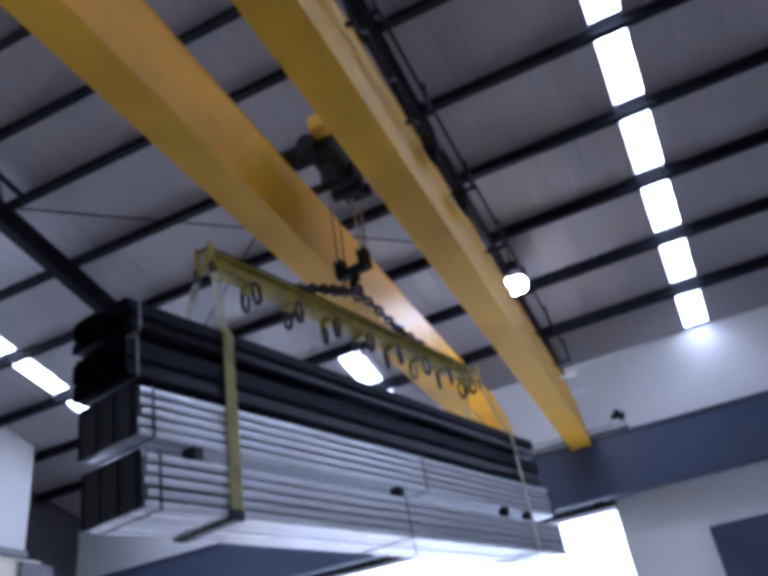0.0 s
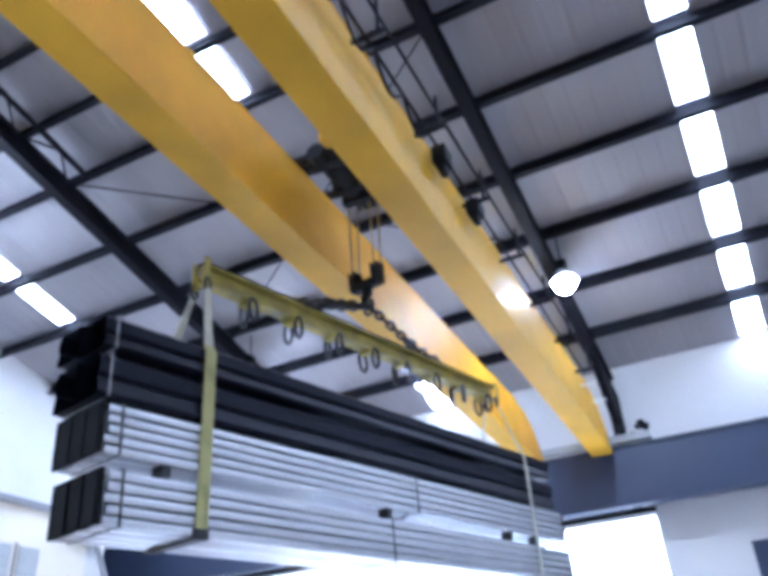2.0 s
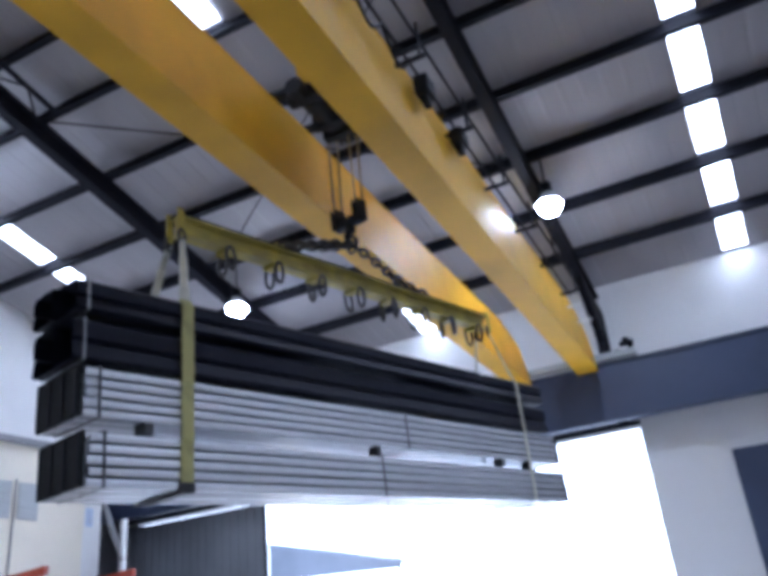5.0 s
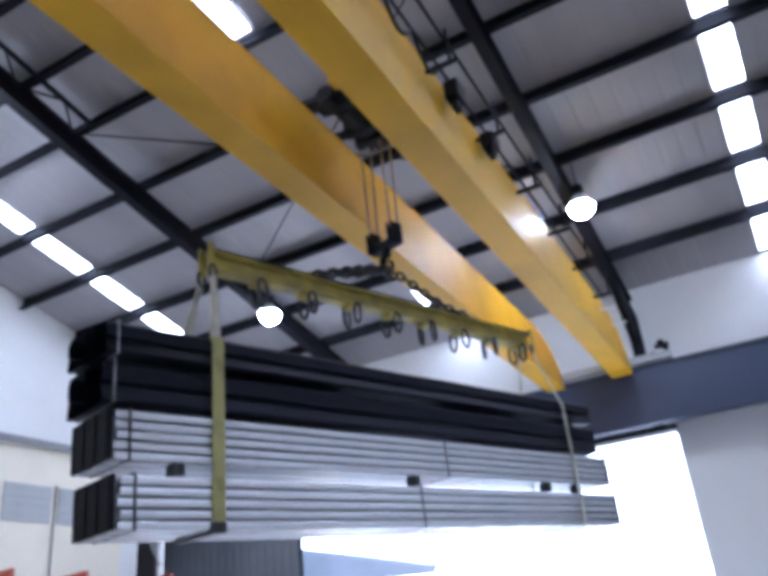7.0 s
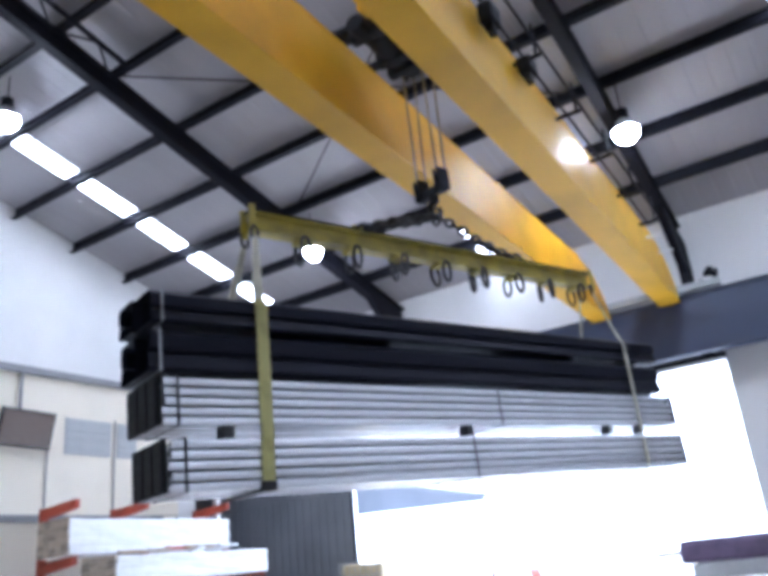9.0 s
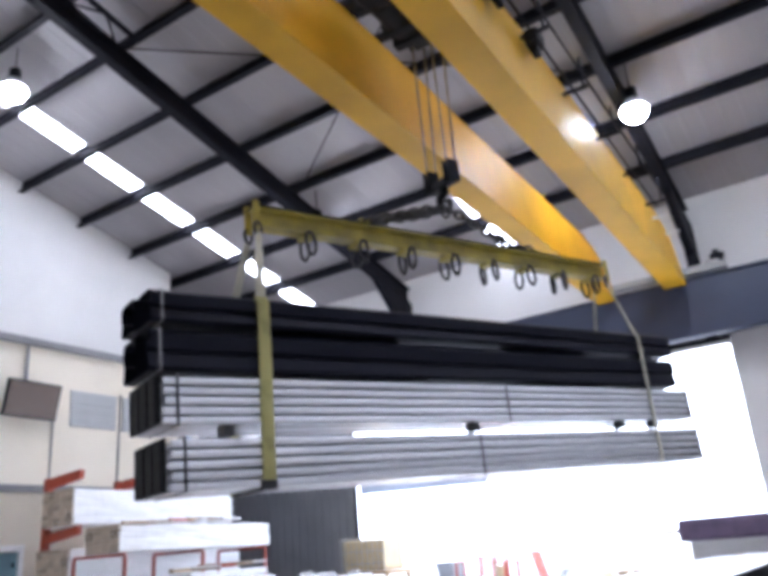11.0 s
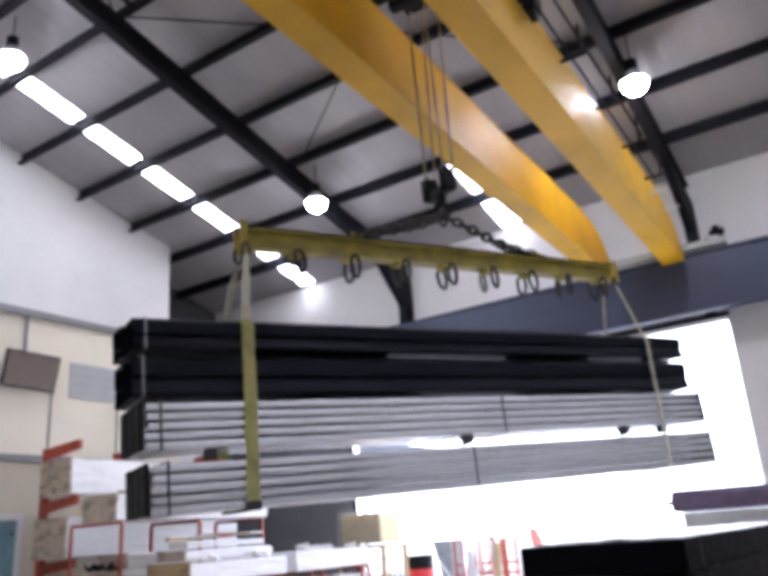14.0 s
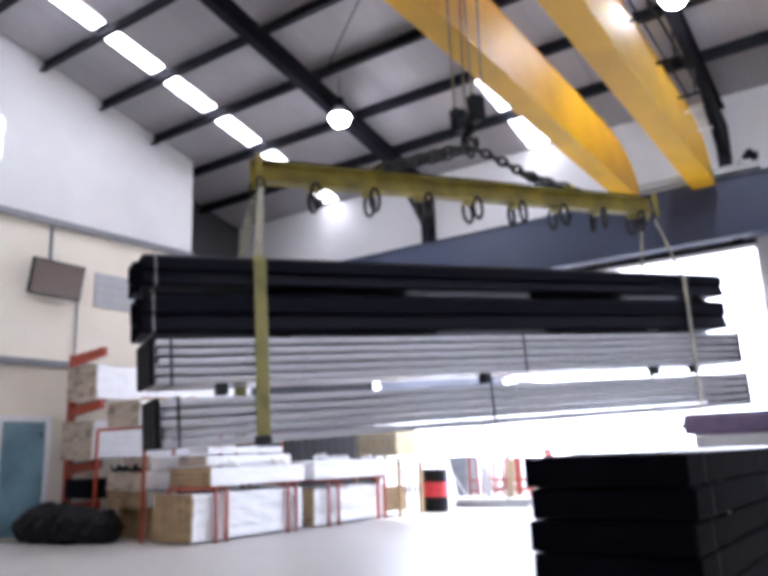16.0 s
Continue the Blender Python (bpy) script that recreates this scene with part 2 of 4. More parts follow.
def build_roof():
    """Ribbed lining sheets with three rows of rooflights; one mesh for the sheets."""
    bm = B()
    up, th = 0.26, 0.05
    edges = sorted([RECESS_X, EAST_X] + [s + d for s in STRIPS for d in (-SW, SW)])
    spans = [(edges[i], edges[i + 1]) for i in range(0, len(edges), 2)]
    for x0, x1 in spans:
        for ya, yb in ((RIDGE_Y, WALL_Y + 0.3), (BACK_Y, RIDGE_Y)):
            n = max(1, round((x1 - x0) / 0.33))
            w = (x1 - x0) / n
            prof = []
            for i in range(n):
                x = x0 + i * w
                prof += [(x, 0), (x + w * 0.72, 0), (x + w * 0.78, 0.007), (x + w * 0.94, 0.007)]
            prof.append((x1, 0))
            lo = [[bm.verts.new((x, y, roof_z(y + 1e-4) + up + z)) for x, z in prof] for y in (ya, yb)]
            hi = [[bm.verts.new((x, y, roof_z(y + 1e-4) + up + th + 0.03)) for x, z in prof] for y in (ya, yb)]
            for i in range(len(prof) - 1):
                bm.faces.new((lo[0][i], lo[1][i], lo[1][i + 1], lo[0][i + 1]))
                bm.faces.new((hi[0][i], hi[0][i + 1], hi[1][i + 1], hi[1][i]))
    solid("ceiling", bm, M_ROOF, "grey ribbed metal roof lining between dark purlins", "roof", kind="structure")
    # rooflights: one translucent sheet between each pair of purlins
    first = {}
    for s in STRIPS:
        # sheets behind the ridge are out of view, added as fill light
        for k in range(-15, 5):
            y0, y1 = purlin_y(k) + 0.07, min(purlin_y(k + 1) - 0.07, WALL_Y - 0.05)
            if k not in first:
                b2 = B()
                box(b2, -SW, y0, -0.01, SW, y1, 0.01)
                for v in b2.verts:
                    v.co.z += roof_z(v.co.y) + up + 0.015
                first[k] = mesh("rooflight", b2, M_LIGHT)
            ob = tagged(new("rooflight", first[k]), "bright translucent rooflight sheet between purlins", "rooflight", "rooflights", "structure")
            ob.location.x = s
    # the middle row is let in under the lining, and stops short in the middle of the slope
    for s, ks in MIDDLE:
        for k in ks:
            ob = tagged(new("rooflight", first[k]), "bright translucent rooflight sheet between purlins", "rooflight", "rooflights", "structure")
            ob.location = (s, 0, -0.035)
    # the back slope's rooflights and the gaps round the sheets
    for s in STRIPS:
        b2 = B()
        for y0, y1 in ((BACK_Y, RIDGE_Y), (RIDGE_Y, WALL_Y + 0.3)):
            v = [b2.verts.new(c) for c in ((s - SW, y0, roof_z(y0 + 1e-4) + up + 0.06), (s + SW, y0, roof_z(y0 + 1e-4) + up + 0.06), (s + SW, y1, roof_z(y1) + up + 0.06), (s - SW, y1, roof_z(y1) + up + 0.06))]
            b2.faces.new(v)
        g = bmesh.ops.extrude_face_region(b2, geom=b2.faces[:])
        for v in g["geom"]:
            if isinstance(v, bmesh.types.BMVert):
                v.co.z += 0.02
        solid("roof_flashing", b2, M_STEEL, "dark flashing over the rooflight row", "roof", kind="structure")


def build_frame():
    """Portal rafters with haunches and columns, and Z purlins across them."""
    me = {}
    for k in range(-8, 5):
        y = purlin_y(k)
        x0 = RECESS_X if y > RECESS_Y else GABLE_X
        key = x0
        if key not in me:
            b = B()
            prism(b, [(-0.085, 0.0), (0.035, 0.0), (0.035, 0.245), (0.11, 0.245), (0.11, 0.259), (0.018, 0.259), (0.018, 0.014), (-0.085, 0.014)], x0, EAST_X, "x")
            me[key] = mesh("purlin", b, M_STEEL)
        p = tagged(new("purlin", me[key]), "dark painted steel purlin under the roof sheets", "purlin", "purlins", "structure")
        p.location = (0, y, roof_z(y))
    for x in (0.0, 6.72, 13.44):
        th = thing("portal_frame", "dark painted steel portal frame with haunched column", "portal frame", "portal frames", "structure")
        b = B()
        ibeam(b, "y", RIDGE_Y, WALL_Y - 0.05, x, -0.40, 0.0, 0.19, 0.022)
        for v in b.verts:
            v.co.z += roof_z(v.co.y + 1e-4)
        part("rafter", b, M_STEEL, th)
        b = B()
        ibeam(b, "y", BACK_Y, RIDGE_Y, x, -0.40, 0.0, 0.19, 0.022)
        for v in b.verts:
            v.co.z += roof_z(v.co.y + 1e-4)
        part("rafter", b, M_STEEL, th)
        b = B()
        y1 = WALL_Y - 0.05
        prism(b, [(y1 - 0.02, roof_z(y1) - 1.1), (y1 - 0.02, roof_z(y1) - 0.36), (y1 - 1.5, roof_z(y1 - 1.5) - 0.40), (y1 - 0.36, roof_z(y1) - 1.1)], x - 0.08, x + 0.08, "x")
        part("haunch", b, M_STEEL, th)
        b = B()
        foot = DOOR_Z + 0.1 if x < DOOR_X1 else 0.0
        for q in ((x - 0.1, y1 - 0.36, x + 0.1, y1 - 0.34), (x - 0.1, y1 - 0.03, x + 0.1, y1 - 0.01), (x - 0.01, y1 - 0.34, x + 0.01, y1 - 0.03)):
            box(b, q[0], q[1], foot, q[2], q[3], roof_z(y1) - 0.4)
        part("column", b, M_STEEL, th)


def build_bracing():
    for (xa, ya), (xb, yb) in (((0.1, -1.5), (6.6, 2.9)), ((0.1, 2.95), (6.6, -1.45))):
        th = thing("brace_rod", "thin dark steel bracing rod under the roof", "bracing", "roof bracing", "structure")
        part("rod", rod(B(), (xa, ya, roof_z(ya) - 0.02), (xb, yb, roof_z(yb) - 0.02), 0.014, 8), M_STEEL, th)
    th = thing("lattice_beam", "dark steel lattice beside the rafter", "lattice beam", kind="structure")
    x, ya, yb = 0.52, -9.2, -1.62
    part("chord", rod(B(), (x, ya, roof_z(ya) - 0.12), (x, yb, roof_z(yb) - 0.12), 0.045, 8), M_STEEL, th)
    for i in range(14):
        y = yb - 0.54 * i
        d = 0.54 if i % 2 else 0.0
        part("lacing", rod(B(), (0.09, y - d, roof_z(y - d) - 0.12), (x, y - 0.54 + d, roof_z(y - 0.54 + d) - 0.12), 0.02, 6), M_STEEL, th)


DOOR_X0, DOOR_X1, DOOR_Z = -6.0, 7.0, 4.94


def build_walls():
    h = roof_z(WALL_Y) + 0.27
    t = 0.25
    solid("wall_north", box(B(), RECESS_X - t, WALL_Y, DOOR_Z, DOOR_X1, WALL_Y + t, h), M_WHITE, "white upper wall over the big doorway", "wall", kind="structure")
    solid("wall_north_pier", box(B(), DOOR_X1, WALL_Y, 0, EAST_X + t, WALL_Y + t, h), M_WHITE, "white wall beside the big doorway", "wall", kind="structure")
    solid("wall_north_end", box(B(), RECESS_X - t, WALL_Y, 0, DOOR_X0, WALL_Y + t, DOOR_Z), M_LEAF, "grey clad wall beside the door leaf", "wall", kind="structure")
    # the recess walls have a much darker base colour than the gable
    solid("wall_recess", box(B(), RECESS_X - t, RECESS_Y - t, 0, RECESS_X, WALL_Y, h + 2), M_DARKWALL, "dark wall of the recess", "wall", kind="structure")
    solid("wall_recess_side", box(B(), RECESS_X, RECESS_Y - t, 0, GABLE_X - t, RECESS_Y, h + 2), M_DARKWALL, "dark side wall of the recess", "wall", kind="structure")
    # the gable wall follows the roof; its lower part is cream and set back under a ledge
    b = B()
    prof = [(RECESS_Y, 6.2), (RECESS_Y, roof_z(RECESS_Y) + 0.26), (RIDGE_Y, roof_z(RIDGE_Y) + 0.26), (BACK_Y, roof_z(BACK_Y) + 0.26), (BACK_Y, 6.2)]
    prism(b, prof, GABLE_X - t, GABLE_X, "x")
    solid("wall_west", b, M_WHITE, "white gable wall rising to the roof slope", "wall", kind="structure")
    solid("wall_west_lower", box(B(), GABLE_X - t, BACK_Y, 3.42, GABLE_X, PIER_Y, 6.196), M_CREAM, "cream panelled middle band of the gable wall", "wall", kind="structure")
    solid("wall_west_base", box(B(), GABLE_X - t, BACK_Y, 0, GABLE_X - 0.08, PIER_Y, 3.416), M_CREAM, "cream base of the gable wall under a ledge", "wall", kind="structure")
    solid("wall_west_pier", box(B(), GABLE_X - t, PIER_Y + 0.003, 0, GABLE_X - 0.01, 5.15, 5.84), M_WHITE, "white pier at the end of the gable wall", "wall", kind="structure")
    solid("wall_east", box(B(), EAST_X, BACK_Y, 0, EAST_X + t, WALL_Y, 12), M_WHITE, "white end wall behind the camera", "wall", kind="structure")
    solid("wall_south", box(B(), RECESS_X, BACK_Y - t, 0, EAST_X, BACK_Y, 12), M_WHITE, "white wall behind the camera", "wall", kind="structure")
    # darker grey band where the base sets back under the ledge
    solid("trim", box(B(), GABLE_X - 0.078, BACK_Y, 3.28, GABLE_X + 0.03, RECESS_Y, 3.414, 0.01), M_TRAY, "grey band along the gable wall below the ledge", "trim", kind="structure")
    # sliding door leaf, standing open over the left part of the opening
    th = thing("door_1", "dark grey ribbed sliding door leaf, pushed open", "sliding door", kind="structure")
    b = B()
    x0, x1, n = DOOR_X0 - 0.4, -1.95, 18
    w = (x1 - x0) / n
    for i in range(n):
        box(b, x0 + i * w + 0.01, WALL_Y - 0.12, 0.05, x0 + (i + 1) * w - 0.01, WALL_Y - 0.06, DOOR_Z - 0.08)
    box(b, x0, WALL_Y - 0.10, 0.05, x1, WALL_Y - 0.07, DOOR_Z - 0.085)
    part("door_panel", b, M_LEAF, th)
    part("door_edge", box(B(), x1, WALL_Y - 0.14, 0.03, x1 + 0.06, WALL_Y - 0.05, DOOR_Z - 0.06, 0.008), M_STEEL, th)
    part("door_track", box(B(), DOOR_X0 - 0.5, WALL_Y - 0.16, DOOR_Z + 0.03, DOOR_X1 + 0.05, WALL_Y - 0.04, DOOR_Z + 0.12, 0.01), M_STEEL, th)
    # dark shutter box on the pier
    solid("roller_shutter", box(B(), 8.52, WALL_Y - 0.08, 0.0, 11.5, WALL_Y - 0.004, 4.2, 0.01), M_RUNWAY, "dark blue closed roller shutter in the wall", "shutter", kind="structure")


def build_runway():
    th = thing("crane_runway", "dark blue steel crane runway girder with rail", "runway girder", kind="structure")
    b = B()
    ibeam(b, "x", RECESS_X, EAST_X, 6.74, 5.02, 6.14, 0.30, 0.03, 0.20)
    part("girder", b, M_RUNWAY, th)
    part("rail", box(B(), RECESS_X, 6.71, 6.141, EAST_X, 6.77, 6.19), M_STEEL, th)


build_ground()
build_roof()
build_frame()
build_bracing()
build_walls()
build_runway()


# ---- the crane ----
def tube(bm, pts, r, sides=6):
    """A round cable along pts, which lie in a plane across x."""
    rows = []
    for i, p in enumerate(pts):
        d = (Vector(pts[min(i + 1, len(pts) - 1)]) - Vector(pts[max(i - 1, 0)])).normalized()
        n = d.cross(Vector((1, 0, 0)))
        rows.append([bm.verts.new(Vector(p) + r * (math.cos(a) * n + math.sin(a) * Vector((1, 0, 0)))) for a in (2 * math.pi * j / sides for j in range(sides))])
    for a, c in zip(rows, rows[1:]):
        for j in range(sides):
            bm.faces.new((a[j], a[(j + 1) % sides], c[(j + 1) % sides], c[j]))
    bm.faces.new(rows[0][::-1])
    bm.faces.new(rows[-1])
    bmesh.ops.recalc_face_normals(bm, faces=bm.faces)
    return bm


def web(bm, pts, width, thick, axis):
    """A strap along pts, its width along the given axis."""
    for p, q in zip(pts, pts[1:]):
        p, q = Vector(p), Vector(q)
        d = (q - p)
        ax = Vector(axis)
        nrm = d.cross(ax).normalized() * thick / 2
        h = ax * width / 2
        vs = [bm.verts.new(c) for c in (p - h - nrm, p + h - nrm, p + h + nrm, p - h + nrm, q - h - nrm, q + h - nrm, q + h + nrm, q - h + nrm)]
        for f in ((0, 1, 2, 3), (7, 6, 5, 4), (0, 4, 5, 1), (1, 5, 6, 2), (2, 6, 7, 3), (3, 7, 4, 0)):
            bm.faces.new([vs[i] for i in f])
    bmesh.ops.recalc_face_normals(bm, faces=bm.faces)
    return bm


GZ0, GZ1 = 6.01, 6.90
NOSE = [(4.95, GZ1 - 0.02), (5.35, GZ1 - 0.05), (5.75, GZ1 - 0.15), (6.08, GZ1 - 0.33), (6.32, GZ1 - 0.56), (6.45, GZ1 - 0.76), (6.47, GZ0)]


def girder(th, x0, x1):
    """A box girder whose top rounds down to the end carriage."""
    b = B()
    prism(b, [(-13.0, GZ0), (-13.0, GZ1 - 0.02)] + NOSE, x0, x1, "x")
    g = part("girder", b, M_YELLOW, th)
    part("top_flange", box(B(), x0 - 0.012, -13.0, GZ1 - 0.018, x1 + 0.012, 4.95, GZ1), M_YELLOW, g)
    part("bottom_flange", box(B(), x0 - 0.010, -13.0, GZ0 - 0.016, x1 + 0.010, 6.44, GZ0 - 0.001), M_YELLOW, g)
    part("trolley_rail", box(B(), (x0 + x1) / 2 - 0.03, -13.0, GZ1 + 0.001, (x0 + x1) / 2 + 0.03, 4.9, GZ1 + 0.05), M_STEEL, g)
    return g


def build_crane():
    th = thing("bridge_crane", "yellow double-girder overhead travelling crane bridge", "overhead crane")
    girder(th, 5.16, 5.50)
    girder(th, 6.47, 6.85)
    car = part("end_carriage", box(B(), 5.0, 6.48, 6.20, 7.62, 6.72, 6.34, 0.02), M_PANEL, th, "pale grey end carriage")
    for x in (5.3, 7.3):
        part("wheel", rod(B(), (x, 6.55, 6.29), (x, 6.66, 6.29), 0.09, 20), M_BLACK, car)
    motor = part("travel_motor", rod(B(), (7.36, 6.56, 6.46), (7.62, 6.56, 6.46), 0.055, 16), M_STEEL, th, "small dark travel motor")
    part("gearbox", box(B(), 7.50, 6.49, 6.341, 7.60, 6.63, 6.45, 0.015), M_STEEL, motor)
    part("terminal_box", box(B(), 7.42, 6.50, 6.50, 7.54, 6.62, 6.57, 0.01), M_STEEL, motor)
    # cable rails on brackets beside the far girder
    for x, z in ((6.98, 6.80), (7.12, 6.98)):
        part("cable_rail", rod(B(), (x, -13.0, z), (x, 4.2, z), 0.018, 8), M_STEEL, th)
    for i in range(13):
        y = -12.4 + 1.36 * i
        part("rail_bracket", box(B(), 6.862, y - 0.02, 6.72, 7.18, y + 0.02, 6.76, 0.004), M_STEEL, th)
        part("rail_upright", box(B(), 7.11, y - 0.018, 6.76, 7.14, y + 0.018, 7.16, 0.004), M_STEEL, th)
    for i in range(5):
        b = B()
        y0 = -5.9 + 0.62 * i
        ends = [(6.98, y0 + 0.62 * s / 8, 6.80 - 0.26 * math.sin(math.pi * s / 8)) for s in range(9)]
        tube(b, ends, 0.018)
        part("festoon_cable", b, M_BLACK, th)
    for y, h in ((-2.55, 0.22), (-1.55, 0.18)):
        trolley = part("cable_trolley", box(B(), 6.90, y, 6.62, 7.06, y + 0.24, 6.62 + h, 0.02), M_BLACK, th)
        part("cable_clamp", box(B(), 6.94, y + 0.05, 6.52, 7.02, y + 0.19, 6.618, 0.01), M_BLACK, trolley)
    for y in (4.3, 5.2):
        part("tie_bar", box(B(), 6.862, y, 6.62, 7.12, y + 0.035, 6.65), M_PVC, th, "white stay")
    return th


def build_hoist():
    """The hoist trolley between the girders."""
    th = thing("hoist_trolley", "black wire-rope hoist trolley with a yellow guard, between the girders", "hoist")
    x, y = 5.98, -2.28
    f = part("frame", box(B(), x - 0.60, y - 0.62, 6.955, x + 0.66, y - 0.50, 7.03, 0.01), M_BLACK, th)
    part("cross_beam", box(B(), x - 0.60, y + 0.06, 6.955, x + 0.66, y + 0.16, 7.03, 0.01), M_BLACK, f)
    for q in (-0.10, 0.10):
        part("side_plate", box(B(), x + q - 0.012, y - 0.62, 6.62, x + q + 0.012, y + 0.12, 6.953, 0.006), M_BLACK, f)
    part("drum", rod(B(), (x, y - 0.72, 6.72), (x, y - 0.04, 6.72), 0.155, 24), M_BLACK, th)
    part("motor", rod(B(), (x - 0.06, y - 0.98, 6.66), (x - 0.06, y - 0.74, 6.66), 0.095, 20), M_BLACK, th)
    part("gearbox", box(B(), x - 0.22, y - 0.86, 6.58, x + 0.16, y - 0.72, 6.84, 0.03), M_BLACK, th)
    part("rope_guide", box(B(), x - 0.19, y - 0.40, 6.56, x + 0.19, y - 0.28, 6.74, 0.02), M_BLACK, th)
    part("limit_box", box(B(), x - 0.18, y - 0.20, 6.54, x + 0.17, y - 0.08, 6.70, 0.02), M_BLACK, th)
    part("sheave_beam", box(B(), x - 0.05, y - 0.02, 6.60, x + 0.20, y + 0.10, 6.72, 0.02), M_BLACK, th)
    part("guard", box(B(), x + 0.02, y - 1.06, 6.70, x + 0.20, y - 0.88, 6.90, 0.03), M_YELLOW, th, "yellow guard plate")
    return th


# ---- the load: u runs along the beam, w is up from the hook ----
def build_hook():
    th = thing("hook_block", "black hook block with two sheaves and forged hook", "hook block")
    for q in (-0.15, 0.15):
        part("sheave", rod(B(), (0.0, q - 0.022, 0.335), (0.0, q + 0.022, 0.335), 0.075, 22), M_BLACK, th)
        for e in (-0.032, 0.032):
            part("cheek_plate", box(B(), -0.075, q + e - 0.006, 0.20, 0.075, q + e + 0.006, 0.43, 0.005), M_BLACK, th)
    part("crosshead", box(B(), -0.055, -0.19, 0.19, 0.055, 0.19, 0.285, 0.02), M_BLACK, th)
    part("swivel", rod(B(), (0, 0, 0.13), (0, 0, 0.20), 0.055, 16), M_BLACK, th)
    b = B()
    rod(b, (0, 0, 0.14), (0, 0, 0.11), 0.035, 12)
    pts = [Vector((0.072 * math.cos(a), 0, 0.04 + 0.075 * math.sin(a))) for a in np.linspace(radians(100), radians(400), 14)]
    for i, (p, q) in enumerate(zip(pts, pts[1:])):
        rod(b, p, q, 0.032 - 0.0009 * i, 10)
    part("hook", b, M_BLACK, th)
    return th


def build_ropes():
    th = thing("hoist_rope", "four falls of brown steel wire rope", "wire rope")
    for u in (-0.055, 0.055):
        for v in (-0.15, 0.15):
            part("fall", rod(B(), (u, v, 0.34), (u * 1.6, v * 0.95, 2.5), 0.011, 6), M_ROPE, th)
    return th


BW = -0.363          # top of the spreader beam below the hook
BEAM0, BEAM1 = -2.07, 2.17


def chain_run(th, pts, pitch=0.088):
    """Links along a bent line of pts, each turned a quarter from the last."""
    turn = 0
    for p, q in zip(pts, pts[1:]):
        p, q = Vector(p), Vector(q)
        n = max(1, round((q - p).length / pitch))
        way = (q - p).normalized().to_track_quat("X", "Z").to_matrix().to_4x4()
        for i in range(n):
            turn += 90
            part("link", ring(B(), Matrix.Translation(p.lerp(q, (i + 0.5) / n)) @ way @ pose(0, 0, 0, 45 + turn), 0.060, 0.036, 0.0165, 12, 6), M_CHAIN, th)


def build_chains():
    th = thing("chain_sling", "oiled two-leg lifting chain with slack loops, from hook to beam", "chain")
    top = BW + 0.05
    chain_run(th, [(-0.03, 0, -0.02), (-0.30, 0.0, -0.085), (-0.62, 0.0, -0.19), (-0.98, 0, top)])
    chain_run(th, [(-0.06, -0.05, -0.05), (-0.34, -0.06, -0.17), (-0.66, -0.05, -0.25), (-0.92, -0.04, top)])
    chain_run(th, [(0.03, 0, -0.02), (0.30, 0, -0.105), (0.54, 0, -0.20), (0.80, 0, -0.27), (1.10, 0, top)])
    chain_run(th, [(0.66, 0.05, -0.25), (0.86, 0.06, -0.25), (1.02, 0.05, -0.30), (1.28, 0.03, top - 0.01)])
    part("shortening_clutch", box(B(), 0.56, -0.035, -0.255, 0.68, 0.035, -0.195, 0.015), M_CHAIN, th)
    part("master_link", ring(B(), pose(0, 0, -0.02, 0, 0, 90), 0.06, 0.09, 0.017), M_CHAIN, th)
    return th


def build_beam():
    th = thing("spreader_beam", "worn yellow-green steel spreader beam with rows of shackles", "spreader beam")
    b = B()
    ibeam(b, "x", BEAM0, BEAM1, 0, BW - 0.17, BW, 0.12, 0.016, 0.012)
    part("beam", b, M_BEAMYEL, th)
    # thin black strip laid on the upper flange
    part("top_plate", box(B(), BEAM0 - 0.01, -0.066, BW + 0.001, BEAM1 + 0.01, 0.066, BW + 0.014, 0.003), M_BLACK, th, "thin black strip along the beam's top")
    for u in (BEAM0, BEAM1):
        s = 1 if u > 0 else -1
        for v in (-0.075, 0.075):
            b = box(B(), u - 0.03, v - 0.008, BW - 0.20, u + 0.03, v + 0.008, BW + 0.05, 0.006)
            part("end_lug", b, M_BEAMYEL, th)
    link = None
    for i in range(8):
        u = -1.58 + 0.505 * i
        part("lug", box(B(), u - 0.05, -0.075, BW - 0.20, u + 0.05, 0.075, BW - 0.172), M_BEAMYEL, th)
        for v in (-0.075, 0.075):
            if link is None:
                link = mesh("shackle", ring(B(), pose(0, 0, 0, 0, 0, 0), 0.042, 0.100, 0.0165, 16, 6), M_CHAIN)
            o = part("shackle", link, None, th)
            o.matrix_basis = pose(u + 0.02 * math.sin(7 * i + 9 * v), v, BW - 0.262, 0, 6 * math.sin(5 * i + 30 * v), 25 * math.sin(3 * i + 40 * v))
    for u1 in (-0.98, 1.12):
        part("eye_plate", box(B(), u1 - 0.06, -0.012, BW, u1 + 0.06, 0.012, BW + 0.08, 0.01), M_BEAMYEL, th)
    return th


HALF = 0.275        # half the width of the packs


Z_TOP, Z_MID, Z_BOT = -1.207, -1.777, -2.545


